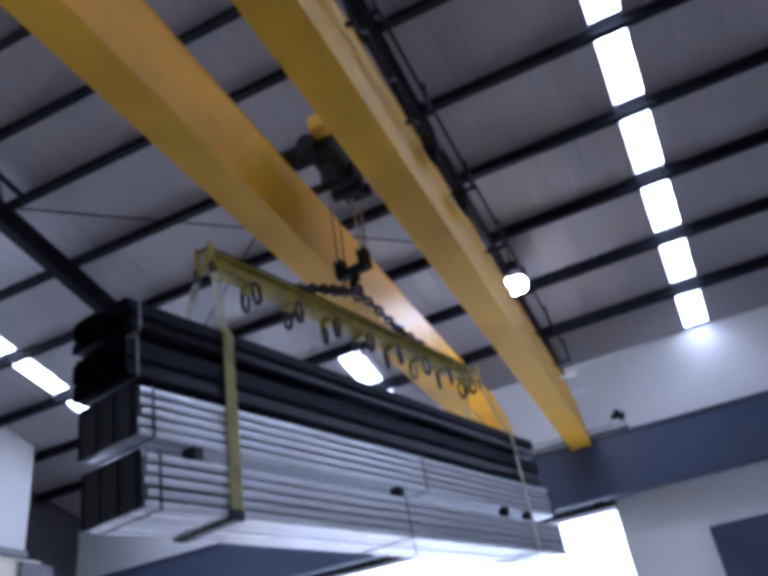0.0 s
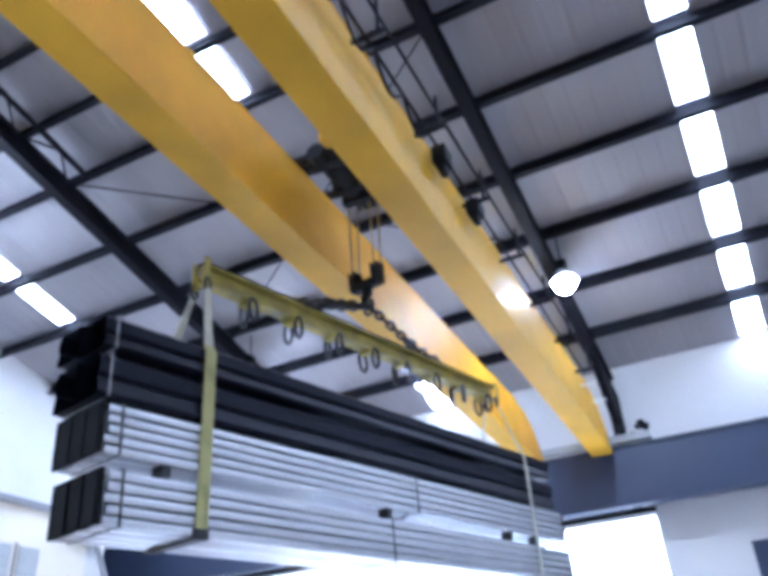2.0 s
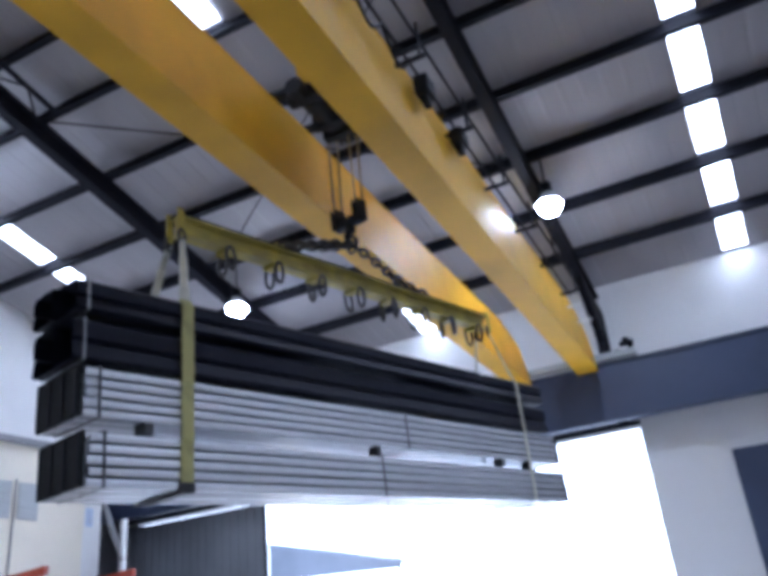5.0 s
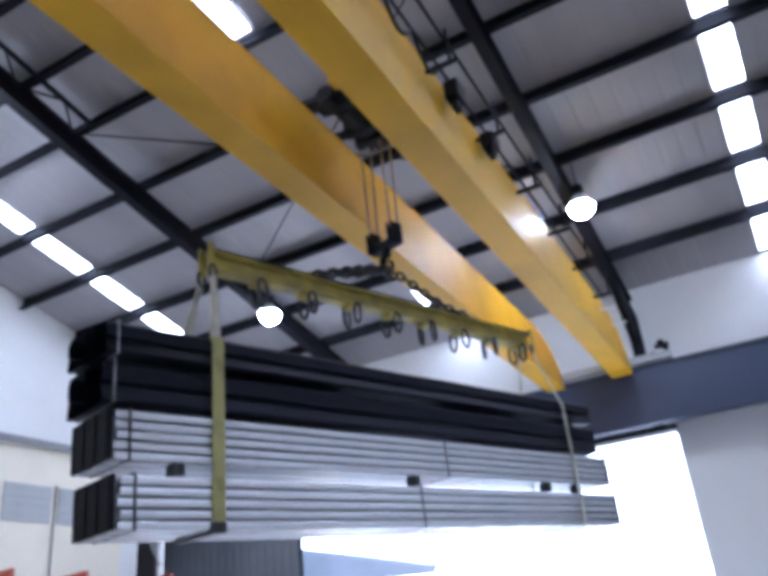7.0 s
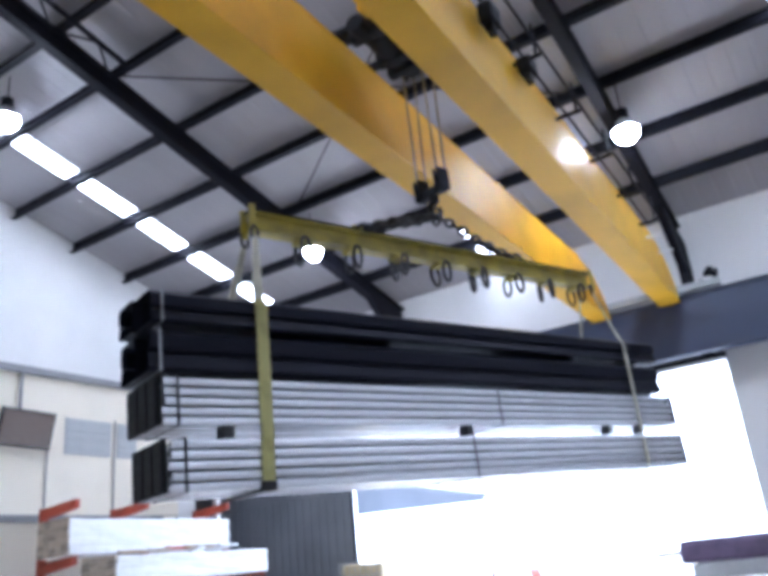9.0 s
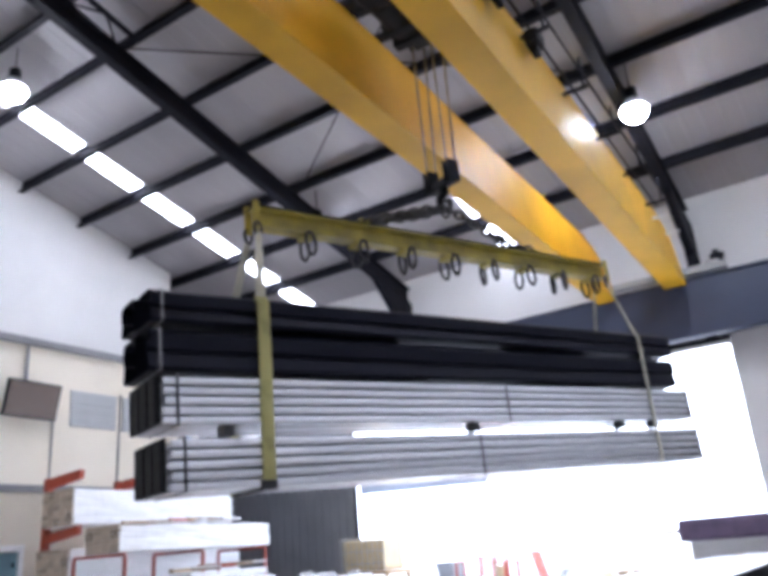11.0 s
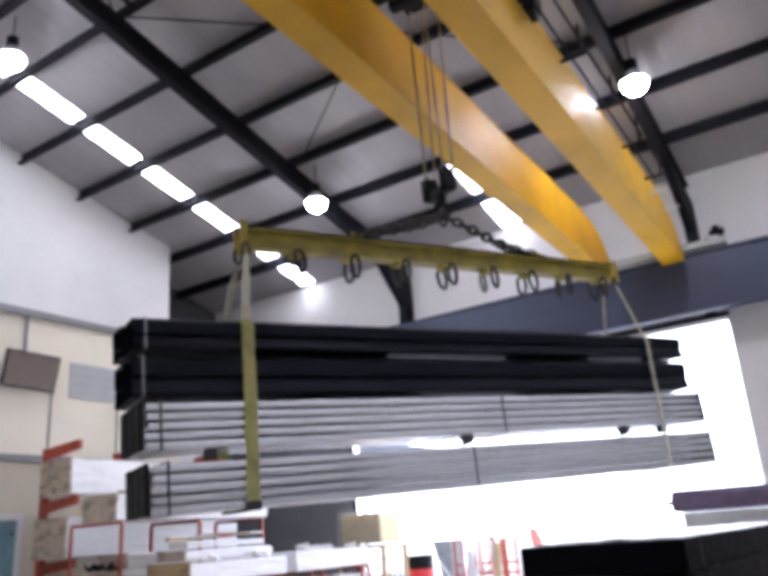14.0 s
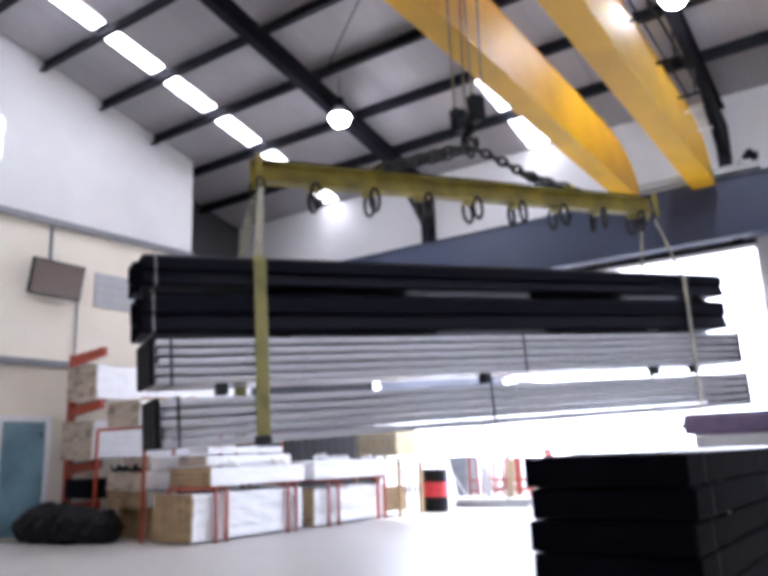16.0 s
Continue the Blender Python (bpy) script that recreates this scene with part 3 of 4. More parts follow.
def build_slings():
    out = []
    for u, ub, m, wd in ((BEAM0 + 0.0, -2.17, M_SLING, 0.095), (BEAM1 - 0.06, 2.17, M_SLINGPALE, 0.035)):
        th = thing("web_sling", "olive webbing sling looped under the steel packs" if u < 0 else "thin pale webbing sling round the far end of the packs", "sling", "slings round the load")
        f = HALF + 0.012
        for s in (-1, 1):
            # the gathered eye widens into the flat strap that lies on the packs
            upper = [(u, s * 0.09, BW - 0.24), (u + 0.3 * (ub - u), s * 0.14, BW - 0.42), (u + 0.8 * (ub - u), s * 0.22, BW - 0.72), (ub, s * (f - 0.03), Z_TOP + 0.01)]
            for i in range(3):
                part("eye", web(B(), upper[i:i + 2], wd * (0.50 + 0.16 * i), 0.016, (1, 0, 0)), M_SLINGPALE, th, "pale gathered eye of the sling")
            b = B()
            web(b, [(ub, s * (f - 0.03), Z_TOP + 0.01), (ub, s * f, Z_TOP - 0.05), (ub - 0.01, s * f, Z_MID), (ub - 0.03, s * f, Z_BOT + 0.04), (ub - 0.03, s * (f - 0.035), Z_BOT - 0.012)], wd, 0.012, (1, 0, 0))
            part("leg", b, m, th)
        part("belly", web(B(), [(ub - 0.03, -HALF + 0.03, Z_BOT - 0.012), (ub - 0.03, HALF - 0.03, Z_BOT - 0.012)], wd, 0.012, (1, 0, 0)), M_STRAP if u < 0 else m, th)
        if u < 0:
            part("edge_guard", box(B(), ub - 0.09, -f - 0.010, Z_BOT - 0.022, ub + 0.03, -f + 0.05, Z_BOT + 0.05, 0.012), M_STRAP, th, "black rubber edge guard")
        for s in (-1, 1):
            part("shackle", ring(B(), pose(u, s * 0.085, BW - 0.21, 0, 0, 20), 0.04, 0.06, 0.013), M_CHAIN, th)
        out.append(th)
    return out


def channel(length, w, h, t, lip):
    """An open-topped channel lying along x, w wide and h high, with turned-in lips."""
    b = B()
    k = w / 2
    prism(b, [(-k + 0.010, 0), (k - 0.010, 0), (k - 0.003, 0.006), (k, 0.016), (k, h - 0.016), (k - 0.003, h - 0.005), (k - 0.010, h), (k - lip, h), (k - lip, h - t), (k - t, h - t), (k - t, t), (-k + t, t), (-k + t, h - t), (-k + lip, h - t), (-k + lip, h), (-k + 0.010, h), (-k + 0.003, h - 0.005), (-k, h - 0.016), (-k, 0.016), (-k + 0.003, 0.006)], 0, length, "x")
    return b


def band(th, u, z0, z1, m, half=HALF, wd=0.02):
    b = B()
    f = half + 0.004
    for p in ((u - wd / 2, -f, z0, u + wd / 2, -f + 0.003, z1), (u - wd / 2, f - 0.003, z0, u + wd / 2, f, z1), (u - wd / 2, -f, z1, u + wd / 2, f, z1 + 0.003), (u - wd / 2, -f, z0 - 0.003, u + wd / 2, f, z0)):
        box(b, *p)
    part("strapping", b, m, th)


def build_galv(z0, z1, u0, label, seed, straps):
    th = thing("steel_pack", label, "steel pack", "steel packs in the sling")
    rng = random.Random(seed)
    rows, cols = 5, 2
    h, w = (z1 - z0) / rows, 2 * HALF / cols
    me = mesh("channel", channel(5.72, w - 0.006, h - 0.017, 0.005, 0.03), M_GALV)
    for r in range(rows):
        for c in range(cols):
            o = part("channel", me, None, th)
            o.matrix_basis = pose(u0 + rng.uniform(-0.015, 0.015), -HALF + (c + 0.5) * w + rng.uniform(-0.004, 0.004), z0 + r * h + 0.002, 0, 0, rng.uniform(-0.05, 0.05))
    # black sheets added for the deep shade inside the open channel ends
    near_shade = B()
    box(near_shade, u0 - 0.045, -HALF + 0.004, z0 + 0.004, u0 - 0.022, HALF - 0.004, z1 - 0.004, 0.004)
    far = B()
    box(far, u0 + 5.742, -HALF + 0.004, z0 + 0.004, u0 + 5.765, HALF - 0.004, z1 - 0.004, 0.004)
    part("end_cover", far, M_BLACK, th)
    shade_sheet = part("end_cover", near_shade, M_BLACK, th, "black ribbed sheet for the shade in the channel ends")
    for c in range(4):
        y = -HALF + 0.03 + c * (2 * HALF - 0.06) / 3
        part("rib", box(B(), u0 - 0.055, y - 0.008, z0 + 0.01, u0 - 0.046, y + 0.008, z1 - 0.01), M_STEEL, shade_sheet)
    for u in straps:
        band(th, u, z0, z1, M_STRAP)
    return th


def build_dark(z0, z1, u0, label, seed):
    """Two nested rounded profiles side by side, with a raised rib along the flank."""
    th = thing("coated_steel_pack", label, "steel pack", "steel packs in the sling")
    rng = random.Random(seed)
    h = z1 - z0
    k = HALF - 0.004
    side = [(k - 0.03, 0.0), (k, 0.015), (k, h * 0.10), (k - 0.024, h * 0.40), (k - 0.034, h * 0.44), (k - 0.004, h * 0.52), (k - 0.004, h * 0.88), (k - 0.04, h)]
    for c in (0, 1):
        b = B()
        prism(b, side + [(0.004, h), (0.004, 0.0)], 0, 5.72, "x")
        # hollow near end
        if c == 1:
            for v in b.verts:
                v.co.y = -v.co.y
            bmesh.ops.recalc_face_normals(b, faces=b.faces)
        caps = [f for f in b.faces if abs(f.normal.x) > 0.9]
        bmesh.ops.inset_region(b, faces=caps, thickness=0.008)
        for f in caps:
            d = 0.35 if f.calc_center_median().x < 1 else -0.35
            for v in f.verts:
                v.co.x += d
        o = part("profile", b, M_DARKPACK, th)
        o.location = (u0 + rng.uniform(-0.02, 0.02), 0, z0)
    band(th, u0 + 0.09, z0, z1, M_PANEL, wd=0.012)
    return th


def build_bearers():
    """Short blocks between the galvanised packs, longer dark boards between the coated ones."""
    out = []
    for z0, z1, blocks in ((Z_TOP - 0.272, Z_TOP - 0.225, ((-2.0, -0.86, 0.10), (0.55, 1.5, 0.10), (2.48, 2.6, 0.10))),
                           (Z_MID - 0.018, Z_MID + 0.012, ((-1.9, -0.60, 0.12), (0.68, 1.76, 0.12), (2.18, 2.4, 0.12))),
                           (GALV_MID, GALV_LOW, ((-2.50, -2.43, 0.06), (-0.285, -0.22, 0.05), (1.63, 1.69, 0.05), (2.17, 2.22, 0.05)))):
        for u0, u1, half in blocks:
            th = thing("timber_bearer", "dark timber bearer between the packs", "timber bearer", "bearers between packs")
            v = -HALF + 0.01 + half if half < 0.1 else 0.0
            part("batten", box(B(), u0, v - half, z0, u1, v + half, z1, 0.004), M_STRAP, th)
            out.append(th)
    return out


GALV_LOW, GALV_MID = Z_MID - 0.345, Z_MID - 0.425
CRANE = build_crane()
HOIST = build_hoist()
HOOK, ROPES = build_hook(), build_ropes()
OFF = -2.91
RIGGED = [HOOK, build_chains(), build_beam(), *build_slings(),
          build_dark(Z_TOP - 0.225, Z_TOP, OFF - 0.09, "pack of black-coated steel profiles, topmost in the sling", 1),
          build_dark(Z_MID + 0.012, Z_TOP - 0.272, OFF - 0.11, "pack of black-coated steel profiles on timber bearers", 2),
          build_galv(GALV_LOW, Z_MID - 0.018, OFF, "strapped pack of shiny galvanised steel channels", 3, (-2.82, 0.14)),
          build_galv(Z_BOT, GALV_MID, OFF + 0.03, "strapped pack of galvanised steel channels, lowest in the sling", 4, (-2.78, -0.24))]
def build_tag_line():
    th = thing("tag_line", "thin grey cord hanging from the lowest pack", "cord")
    part("cord", rod(B(), (-0.24, -HALF, Z_BOT - 0.004), (-0.20, -HALF - 0.01, Z_BOT - 0.62), 0.005, 6), M_TRAY, th)
    return th


RIGGED += build_bearers() + [build_tag_line()]


# ---- lamps ----
def build_lamps():
    for x, y, z in ((6.94, 3.18, 8.08), (0.27, 3.34, 8.10), (-1.75, -2.25, 9.45)):
        th = thing("high_bay_lamp", "round high-bay lamp, lit, hanging under the roof", "lamp", "high-bay lamps", at=pose(x, y, z))
        part("reflector", rod(B(), (0, 0, 0.004), (0, 0, 0.20), 0.21, 28, 0.11), M_PANEL, th)
        part("housing", rod(B(), (0, 0, 0.19), (0, 0, 0.40), 0.10, 20), M_STEEL, th)
        b = B()
        bmesh.ops.create_uvsphere(b, u_segments=24, v_segments=12, radius=0.205)
        for v in b.verts:
            v.co.z = min(v.co.z, 0.0)
        part("diffuser", b, M_LAMP, th, "glowing white diffuser")
        part("hanger", rod(B(), (0, 0, 0.40), (0, 0, max(0.42, roof_z(y) + 0.26 - z)), 0.012, 8), M_STEEL, th)


# ---- the gable wall's fittings ----
def build_fittings():
    x = GABLE_X
    th = thing("cable_tray", "grey cable trunking along the gable wall", "trunking")
    part("tray", box(B(), x, -9.0, 6.20, x + 0.12, RECESS_Y, 6.34, 0.008), M_TRAY, th)
    tv = thing("television", "dark flat television tilted on a wall pole", "television", at=pose(x + 0.28, 0.47, 5.02, 0, 12, 4))
    part("casing", box(B(), -0.05, -0.60, -0.36, 0.02, 0.60, 0.36, 0.015), M_BLACK, tv)
    part("screen", box(B(), 0.021, -0.57, -0.33, 0.026, 0.57, 0.33), M_SCREEN, tv)
    part("bracket", box(B(), -0.27, -0.10, -0.12, -0.05, 0.10, 0.12, 0.01), M_STEEL, tv)
    pole = thing("conduit", "dark conduit running down to the television", "conduit", "conduits on the wall")
    part("pipe", rod(B(), (x + 0.06, 0.42, 6.20), (x + 0.06, 0.42, 5.30), 0.035, 10), M_TRAY, pole)
    for y, z0, z1 in ((1.10, 3.42, 4.75), (2.74, 3.42, 5.45)):
        c = thing("conduit", "thin grey conduit running down the cream wall", "conduit", "conduits on the wall")
        part("pipe", rod(B(), (x + 0.03, y, z1), (x + 0.03, y, z0), 0.018, 8), M_TRAY, c)
    for y0, y1 in ((1.50, 2.65), (2.82, 3.34), (-1.65, -0.75)):
        w = thing("wall_vent", "flat grey panel vent in the wall", "vent", "wall vents")
        part("frame", box(B(), x, y0, 4.64, x + 0.03, y1, 5.40, 0.008), M_PANEL, w)
        me = mesh("slat", box(B(), 0, y0 + 0.03, 0, 0.012, y1 - 0.03, 0.05), M_PANEL)
        for i in range(11):
            part("slat", me, None, w).matrix_basis = pose(x + 0.03, 0, 4.67 + 0.063 * i, 0, -15, 0)
    n = thing("notice", "small pale blue notice on the white pier", "sign")
    part("plate", box(B(), x - 0.008, 4.70, 4.62, x - 0.002, 4.90, 5.02, 0.002), M_NOTICE, n)
    for i in range(4):
        part("print_bar", box(B(), x - 0.0015, 4.73, 4.70 + 0.075 * i, x - 0.0005, 4.87, 4.725 + 0.075 * i), M_PANEL, n)
    win = thing("window_1", "small bright window high in the gable wall", "window", kind="structure")
    b = B()
    box(b, x, -1.75, 7.30, x + 0.05, -0.72, 8.20, 0.01)
    part("window_frame", b, M_PVC, win)
    for z0, z1 in ((7.36, 7.62), (7.86, 8.14)):
        part("pane", box(B(), x + 0.052, -1.70, z0, x + 0.058, -0.78, z1), M_WINLIGHT, win)
    part("pane", box(B(), x + 0.052, -1.70, 7.66, x + 0.058, -0.78, 7.82), M_PANEL, win)
    d = thing("door_2", "white framed office door with blue glazing", "door", kind="structure")
    xb = x - 0.08
    for q in ((-0.38, -0.28, 0.0, 2.27), (0.62, 0.72, 0.0, 2.27), (-0.38, 0.72, 2.18, 2.30)):
        part("door_frame", box(B(), xb, q[0], q[2], xb + 0.07, q[1], q[3], 0.006), M_PVC, d)
    part("glazing", box(B(), xb, -0.28, 0.05, xb + 0.025, 0.62, 2.18), M_BLUEGLASS, d)
    part("door_handle", rod(B(), (xb + 0.05, 0.52, 1.9), (xb + 0.05, 0.52, 1.98), 0.02, 8), M_BLACK, d)


def build_corner_post():
    th = thing("corner_post", "pale steel post with a grey knee brace by the recess", "post", kind="structure")
    part("post", box(B(), -3.98, 4.66, 0, -3.88, 4.76, 4.6, 0.008), M_PVC, th)
    b = B()
    rod(b, (-5.0, 4.72, 5.85), (-3.93, 4.72, 3.72), 0.07, 12)
    part("brace", b, M_TRAY, th)
    part("wall_plate", box(B(), -5.105, 4.0, 5.7, -4.95, 4.85, 6.1, 0.01), M_TRAY, th)


# ---- racks, timber and clutter ----
def build_rack(y, tall=3.45):
    th = thing("cantilever_rack", "red-painted steel cantilever rack with arms on four levels", "rack", "cantilever racks", at=pose(-4.45, y, 0))
    part("post", box(B(), -0.07, -0.06, 0, 0.07, 0.06, tall, 0.008), M_RED, th)
    part("base", box(B(), -0.10, -0.08, 0, 1.05, 0.08, 0.12, 0.008), M_RED, th)
    for z in (0.58, 1.30, 2.40, tall - 0.06):
        b = box(B(), 0.07, -0.05, z - 0.15, 1.0, 0.05, z + 0.05, 0.006)
        for v in b.verts:
            if v.co.x > 0.9:
                v.co.z += 0.07 + (0.04 if v.co.z < z else 0)
        part("arm", b, M_RED, th)
    return th


def pack(name, label, category, x0, y0, z0, x1, y1, z1, mbody, mend=None, layers=0, yaw=0.0, group=""):
    """A stack of boards or film-wrapped goods with visible layers at its end."""
    cx, cy = (x0 + x1) / 2, (y0 + y1) / 2
    th = thing(name, label, category, group, at=pose(cx, cy, z0, 0, 0, yaw))
    w, l, h = (x1 - x0) / 2, (y1 - y0) / 2, z1 - z0
    rng = random.Random(int(abs(x0 * 1000 + y0 * 100 + z0 * 10)))
    n = max(layers, 1)
    hh = h / n
    for i in range(n):
        j = rng.uniform(-0.015, 0.015) if n > 1 else 0
        b = box(B(), -w + j, -l + abs(j) * 2, i * hh + (0.004 if n > 1 else 0), w + j, l, (i + 1) * hh - 0.004, 0.025 if n == 1 else 0.006)
        if n == 1 and mbody is M_WRAP:
            bmesh.ops.subdivide_edges(b, edges=[e for e in b.edges if e.calc_length() > 0.15], cuts=9, use_grid_fill=True)
            for v in b.verts:
                q = Vector((v.co.x * 5, v.co.y * 3, v.co.z * 6)) + Vector((x0, y0, z0)) * 7
                d = noise.noise(q) * 0.6 + abs(noise.noise(q * 2.7)) * 0.5
                v.co.x += 0.035 * d * (1 if v.co.x > 0 else -1)
                if v.co.z > h * 0.5:
                    v.co.z += 0.03 * (d - 0.35)
        part("board" if n > 1 else "body", b, mbody, th)
    if mend:
        k = max(2, round(w * 2 / 0.20))
        r = max(2, round(h / 0.075))
        me = mesh("board_end", box(B(), -w / k * 0.97, 0, 0, w / k * 0.97, 0.06, h / r * 0.93), mend)
        for i in range(k):
            for q in range(r):
                part("board_end", me, None, th).location = (-w + (2 * i + 1) * w / k, -l - 0.011 - 0.018 * rng.random(), q * h / r + 0.004)
    return th


def stillage(x, y, w, h, m=None):
    th = thing("stillage_frame", "red steel stillage frame standing over the timber packs", "stillage", "red stillage frames", at=pose(x, y, 0, 0, 0, 5))
    m = m or M_RED
    for dx in (-w, 0):
        part("leg", box(B(), dx - 0.025, -0.025, 0, dx + 0.025, 0.025, h, 0.004), m, th)
    part("crossbar", box(B(), -w, -0.022, h, 0, 0.022, h + 0.05, 0.004), m, th)
    return th


def build_store():
    for y in (0.70, 2.30, 4.55):
        build_rack(y)
    film = ("film_wrapped_pack", "long pack of boards in shiny white film")
    # on the cantilever arms
    pack("board_pack", "pack of pale boards on the rack arms, partly wrapped", "board pack", -4.36, 0.55, 2.53, -3.46, 4.6, 3.18, M_WRAP, M_BOARD, 1, group="packs on the rack")
    pack("board_pack", "pack of pale boards on the rack arms", "board pack", -4.30, 0.45, 1.43, -3.36, 4.7, 2.13, M_WRAP, M_BOARD, 1, group="packs on the rack")
    pack("film_wrapped_pack", "black film-wrapped pack on the lowest rack arms", "board pack", -4.30, 0.55, 0.71, -3.5, 4.5, 1.08, M_BLACKFILM, None, 1, group="packs on the rack")
    # middle row: a floor pack, and packs on tall stillages over it
    pack("timber_pack", "floor pack of sawn timber with brown ends", "timber pack", -3.30, 1.05, 0.0, -2.10, 4.4, 0.54, M_TIMBER, M_TIMBER, 1)
    pack("timber_pack", "pack of sawn timber lying on the floor pack", "timber pack", -3.24, 0.75, 0.56, -2.12, 4.3, 0.84, M_WRAP, M_TIMBER, 1)
    pack(*film, "board pack", -3.05, 0.60, 0.86, -2.10, 4.2, 1.16, M_WRAP, M_BOARD, 1, group="film-wrapped packs")
    pack(*film, "board pack", -2.90, 0.80, 1.18, -2.15, 4.2, 1.44, M_WRAP, M_BOARD, 1, group="film-wrapped packs")
    pack("board_pack", "pack of pale boards with open ends on tall stillages", "board pack", -2.90, 0.45, 1.97, -2.02, 4.2, 2.42, M_WRAP, M_BOARD, 1, group="film-wrapped packs")
    for y in (0.55, 2.3, 4.0):
        stillage(-1.98, y, 1.22, 1.91)
    # front row
    pack("timber_pack", "floor pack of timber in white film with open brown end", "timber pack", -1.76, 0.62, 0.03, -0.82, 3.32, 0.80, M_WRAP, M_TIMBER, 1)
    pack("timber_pack", "floor pack of timber in white film", "timber pack", -1.76, 3.68, 0.03, -0.84, 6.05, 0.74, M_WRAP, M_TIMBER, 1)
    for y in (1.08, 1.32, 2.85, 3.08, 4.04, 4.35, 5.70, 5.95):
        stillage(-0.76, y, 1.10, 0.84)
    pack("timber_pack", "pack of timber in white film with open ends on low stillages", "timber pack", -1.90, 1.05, 0.892, -0.87, 3.45, 1.22, M_WRAP, M_TIMBER, 1, group="film-wrapped packs")
    pack(*film, "board pack", -1.85, 3.70, 0.892, -0.85, 6.15, 1.27, M_WRAP, None, 1, group="film-wrapped packs")
    pack(*film, "board pack", -1.95, 1.30, 1.245, -1.25, 3.50, 1.42, M_WRAP, M_BOARD, 1, group="film-wrapped packs")
    pack(*film, "board pack", -1.90, 1.45, 1.45, -1.40, 3.40, 1.56, M_WRAP, None, 2, group="film-wrapped packs")
    # odds and ends lying on the packs
    rng = random.Random(23)
    for i in range(14):
        x, y, z = ((-1.66, 1.6 + 0.12 * i, 1.575), (-2.45, 0.9 + 0.2 * i, 2.45))[i % 2]
        l = rng.uniform(0.5, 1.2)
        o = thing("timber_offcut", "loose length of timber lying on the packs", "timber", "loose timber", at=pose(x, y, z + 0.012 * (i // 2), 0, 0, rng.uniform(-25, 25)))
        part("length", box(B(), -0.04, -l / 2, 0, 0.04, l / 2, 0.035 + 0.03 * rng.random(), 0.004), (M_TIMBER, M_BOARD, M_PVC, M_RED)[i // 2 % 4], o)
    for x, y, z, r in ((-1.05, 1.7, 1.22, 0.15), (-1.1, 3.0, 1.22, 0.17), (-1.2, 4.4, 1.27, 0.20), (-1.35, 5.2, 1.27, 0.15), (-1.1, 5.8, 1.27, 0.12), (-2.4, 2.6, 2.42, 0.14)):
        o = thing("film_scrap", "crumpled scrap of white film on a pack", "film", "film scraps", at=pose(x, y, z))
        b = B()
        bmesh.ops.create_icosphere(b, subdivisions=3, radius=r)
        for v in b.verts:
            v.co *= 1 + 0.7 * noise.noise(v.co * 9 + Vector((x, y, 0)))
            v.co.z = max(v.co.z * 0.55, -0.02) + 0.02
        part("scrap", b, M_WRAP, o)
    o = thing("tarpaulin", "black tarpaulin bunched over the low packs", "tarpaulin", at=pose(-2.60, 1.02, 1.165))
    b = B()
    bmesh.ops.create_grid(b, x_segments=24, y_segments=24, size=0.42)
    for v in b.verts:
        v.co.z = 0.02 + 0.16 * abs(noise.noise(v.co * 4)) + 0.10 * abs(noise.noise(v.co * 11))
    g = bmesh.ops.extrude_face_region(b, geom=b.faces[:])
    for v in g["geom"]:
        if isinstance(v, bmesh.types.BMVert):
            v.co.z = max(v.co.z - 0.02, 0)
    part("sheet", b, M_BLACK, o)
    # dark bags by the wall
    for x, y, s in ((-4.50, 0.18, 0.42), (-4.10, 0.08, 0.46), (-3.65, 0.14, 0.46), (-3.25, 0.20, 0.44), (-2.90, 0.36, 0.40), (-4.30, 0.50, 0.38)):
        th = thing("refuse_bag", "slumped black plastic bag on the floor", "bag", "black bags")
        b = B()
        bmesh.ops.create_icosphere(b, subdivisions=3, radius=s)
        for v in b.verts:
            v.co.z *= 0.8
            v.co *= 1 + 0.25 * noise.noise(v.co * 5 + Vector((x, y, 0)))
        lo = min(v.co.z for v in b.verts)
        for v in b.verts:
            v.co.z = max(v.co.z, lo * 0.75) - lo * 0.75
        part("bag", b, M_BLACK, th)
        th.location = (x, y, 0)


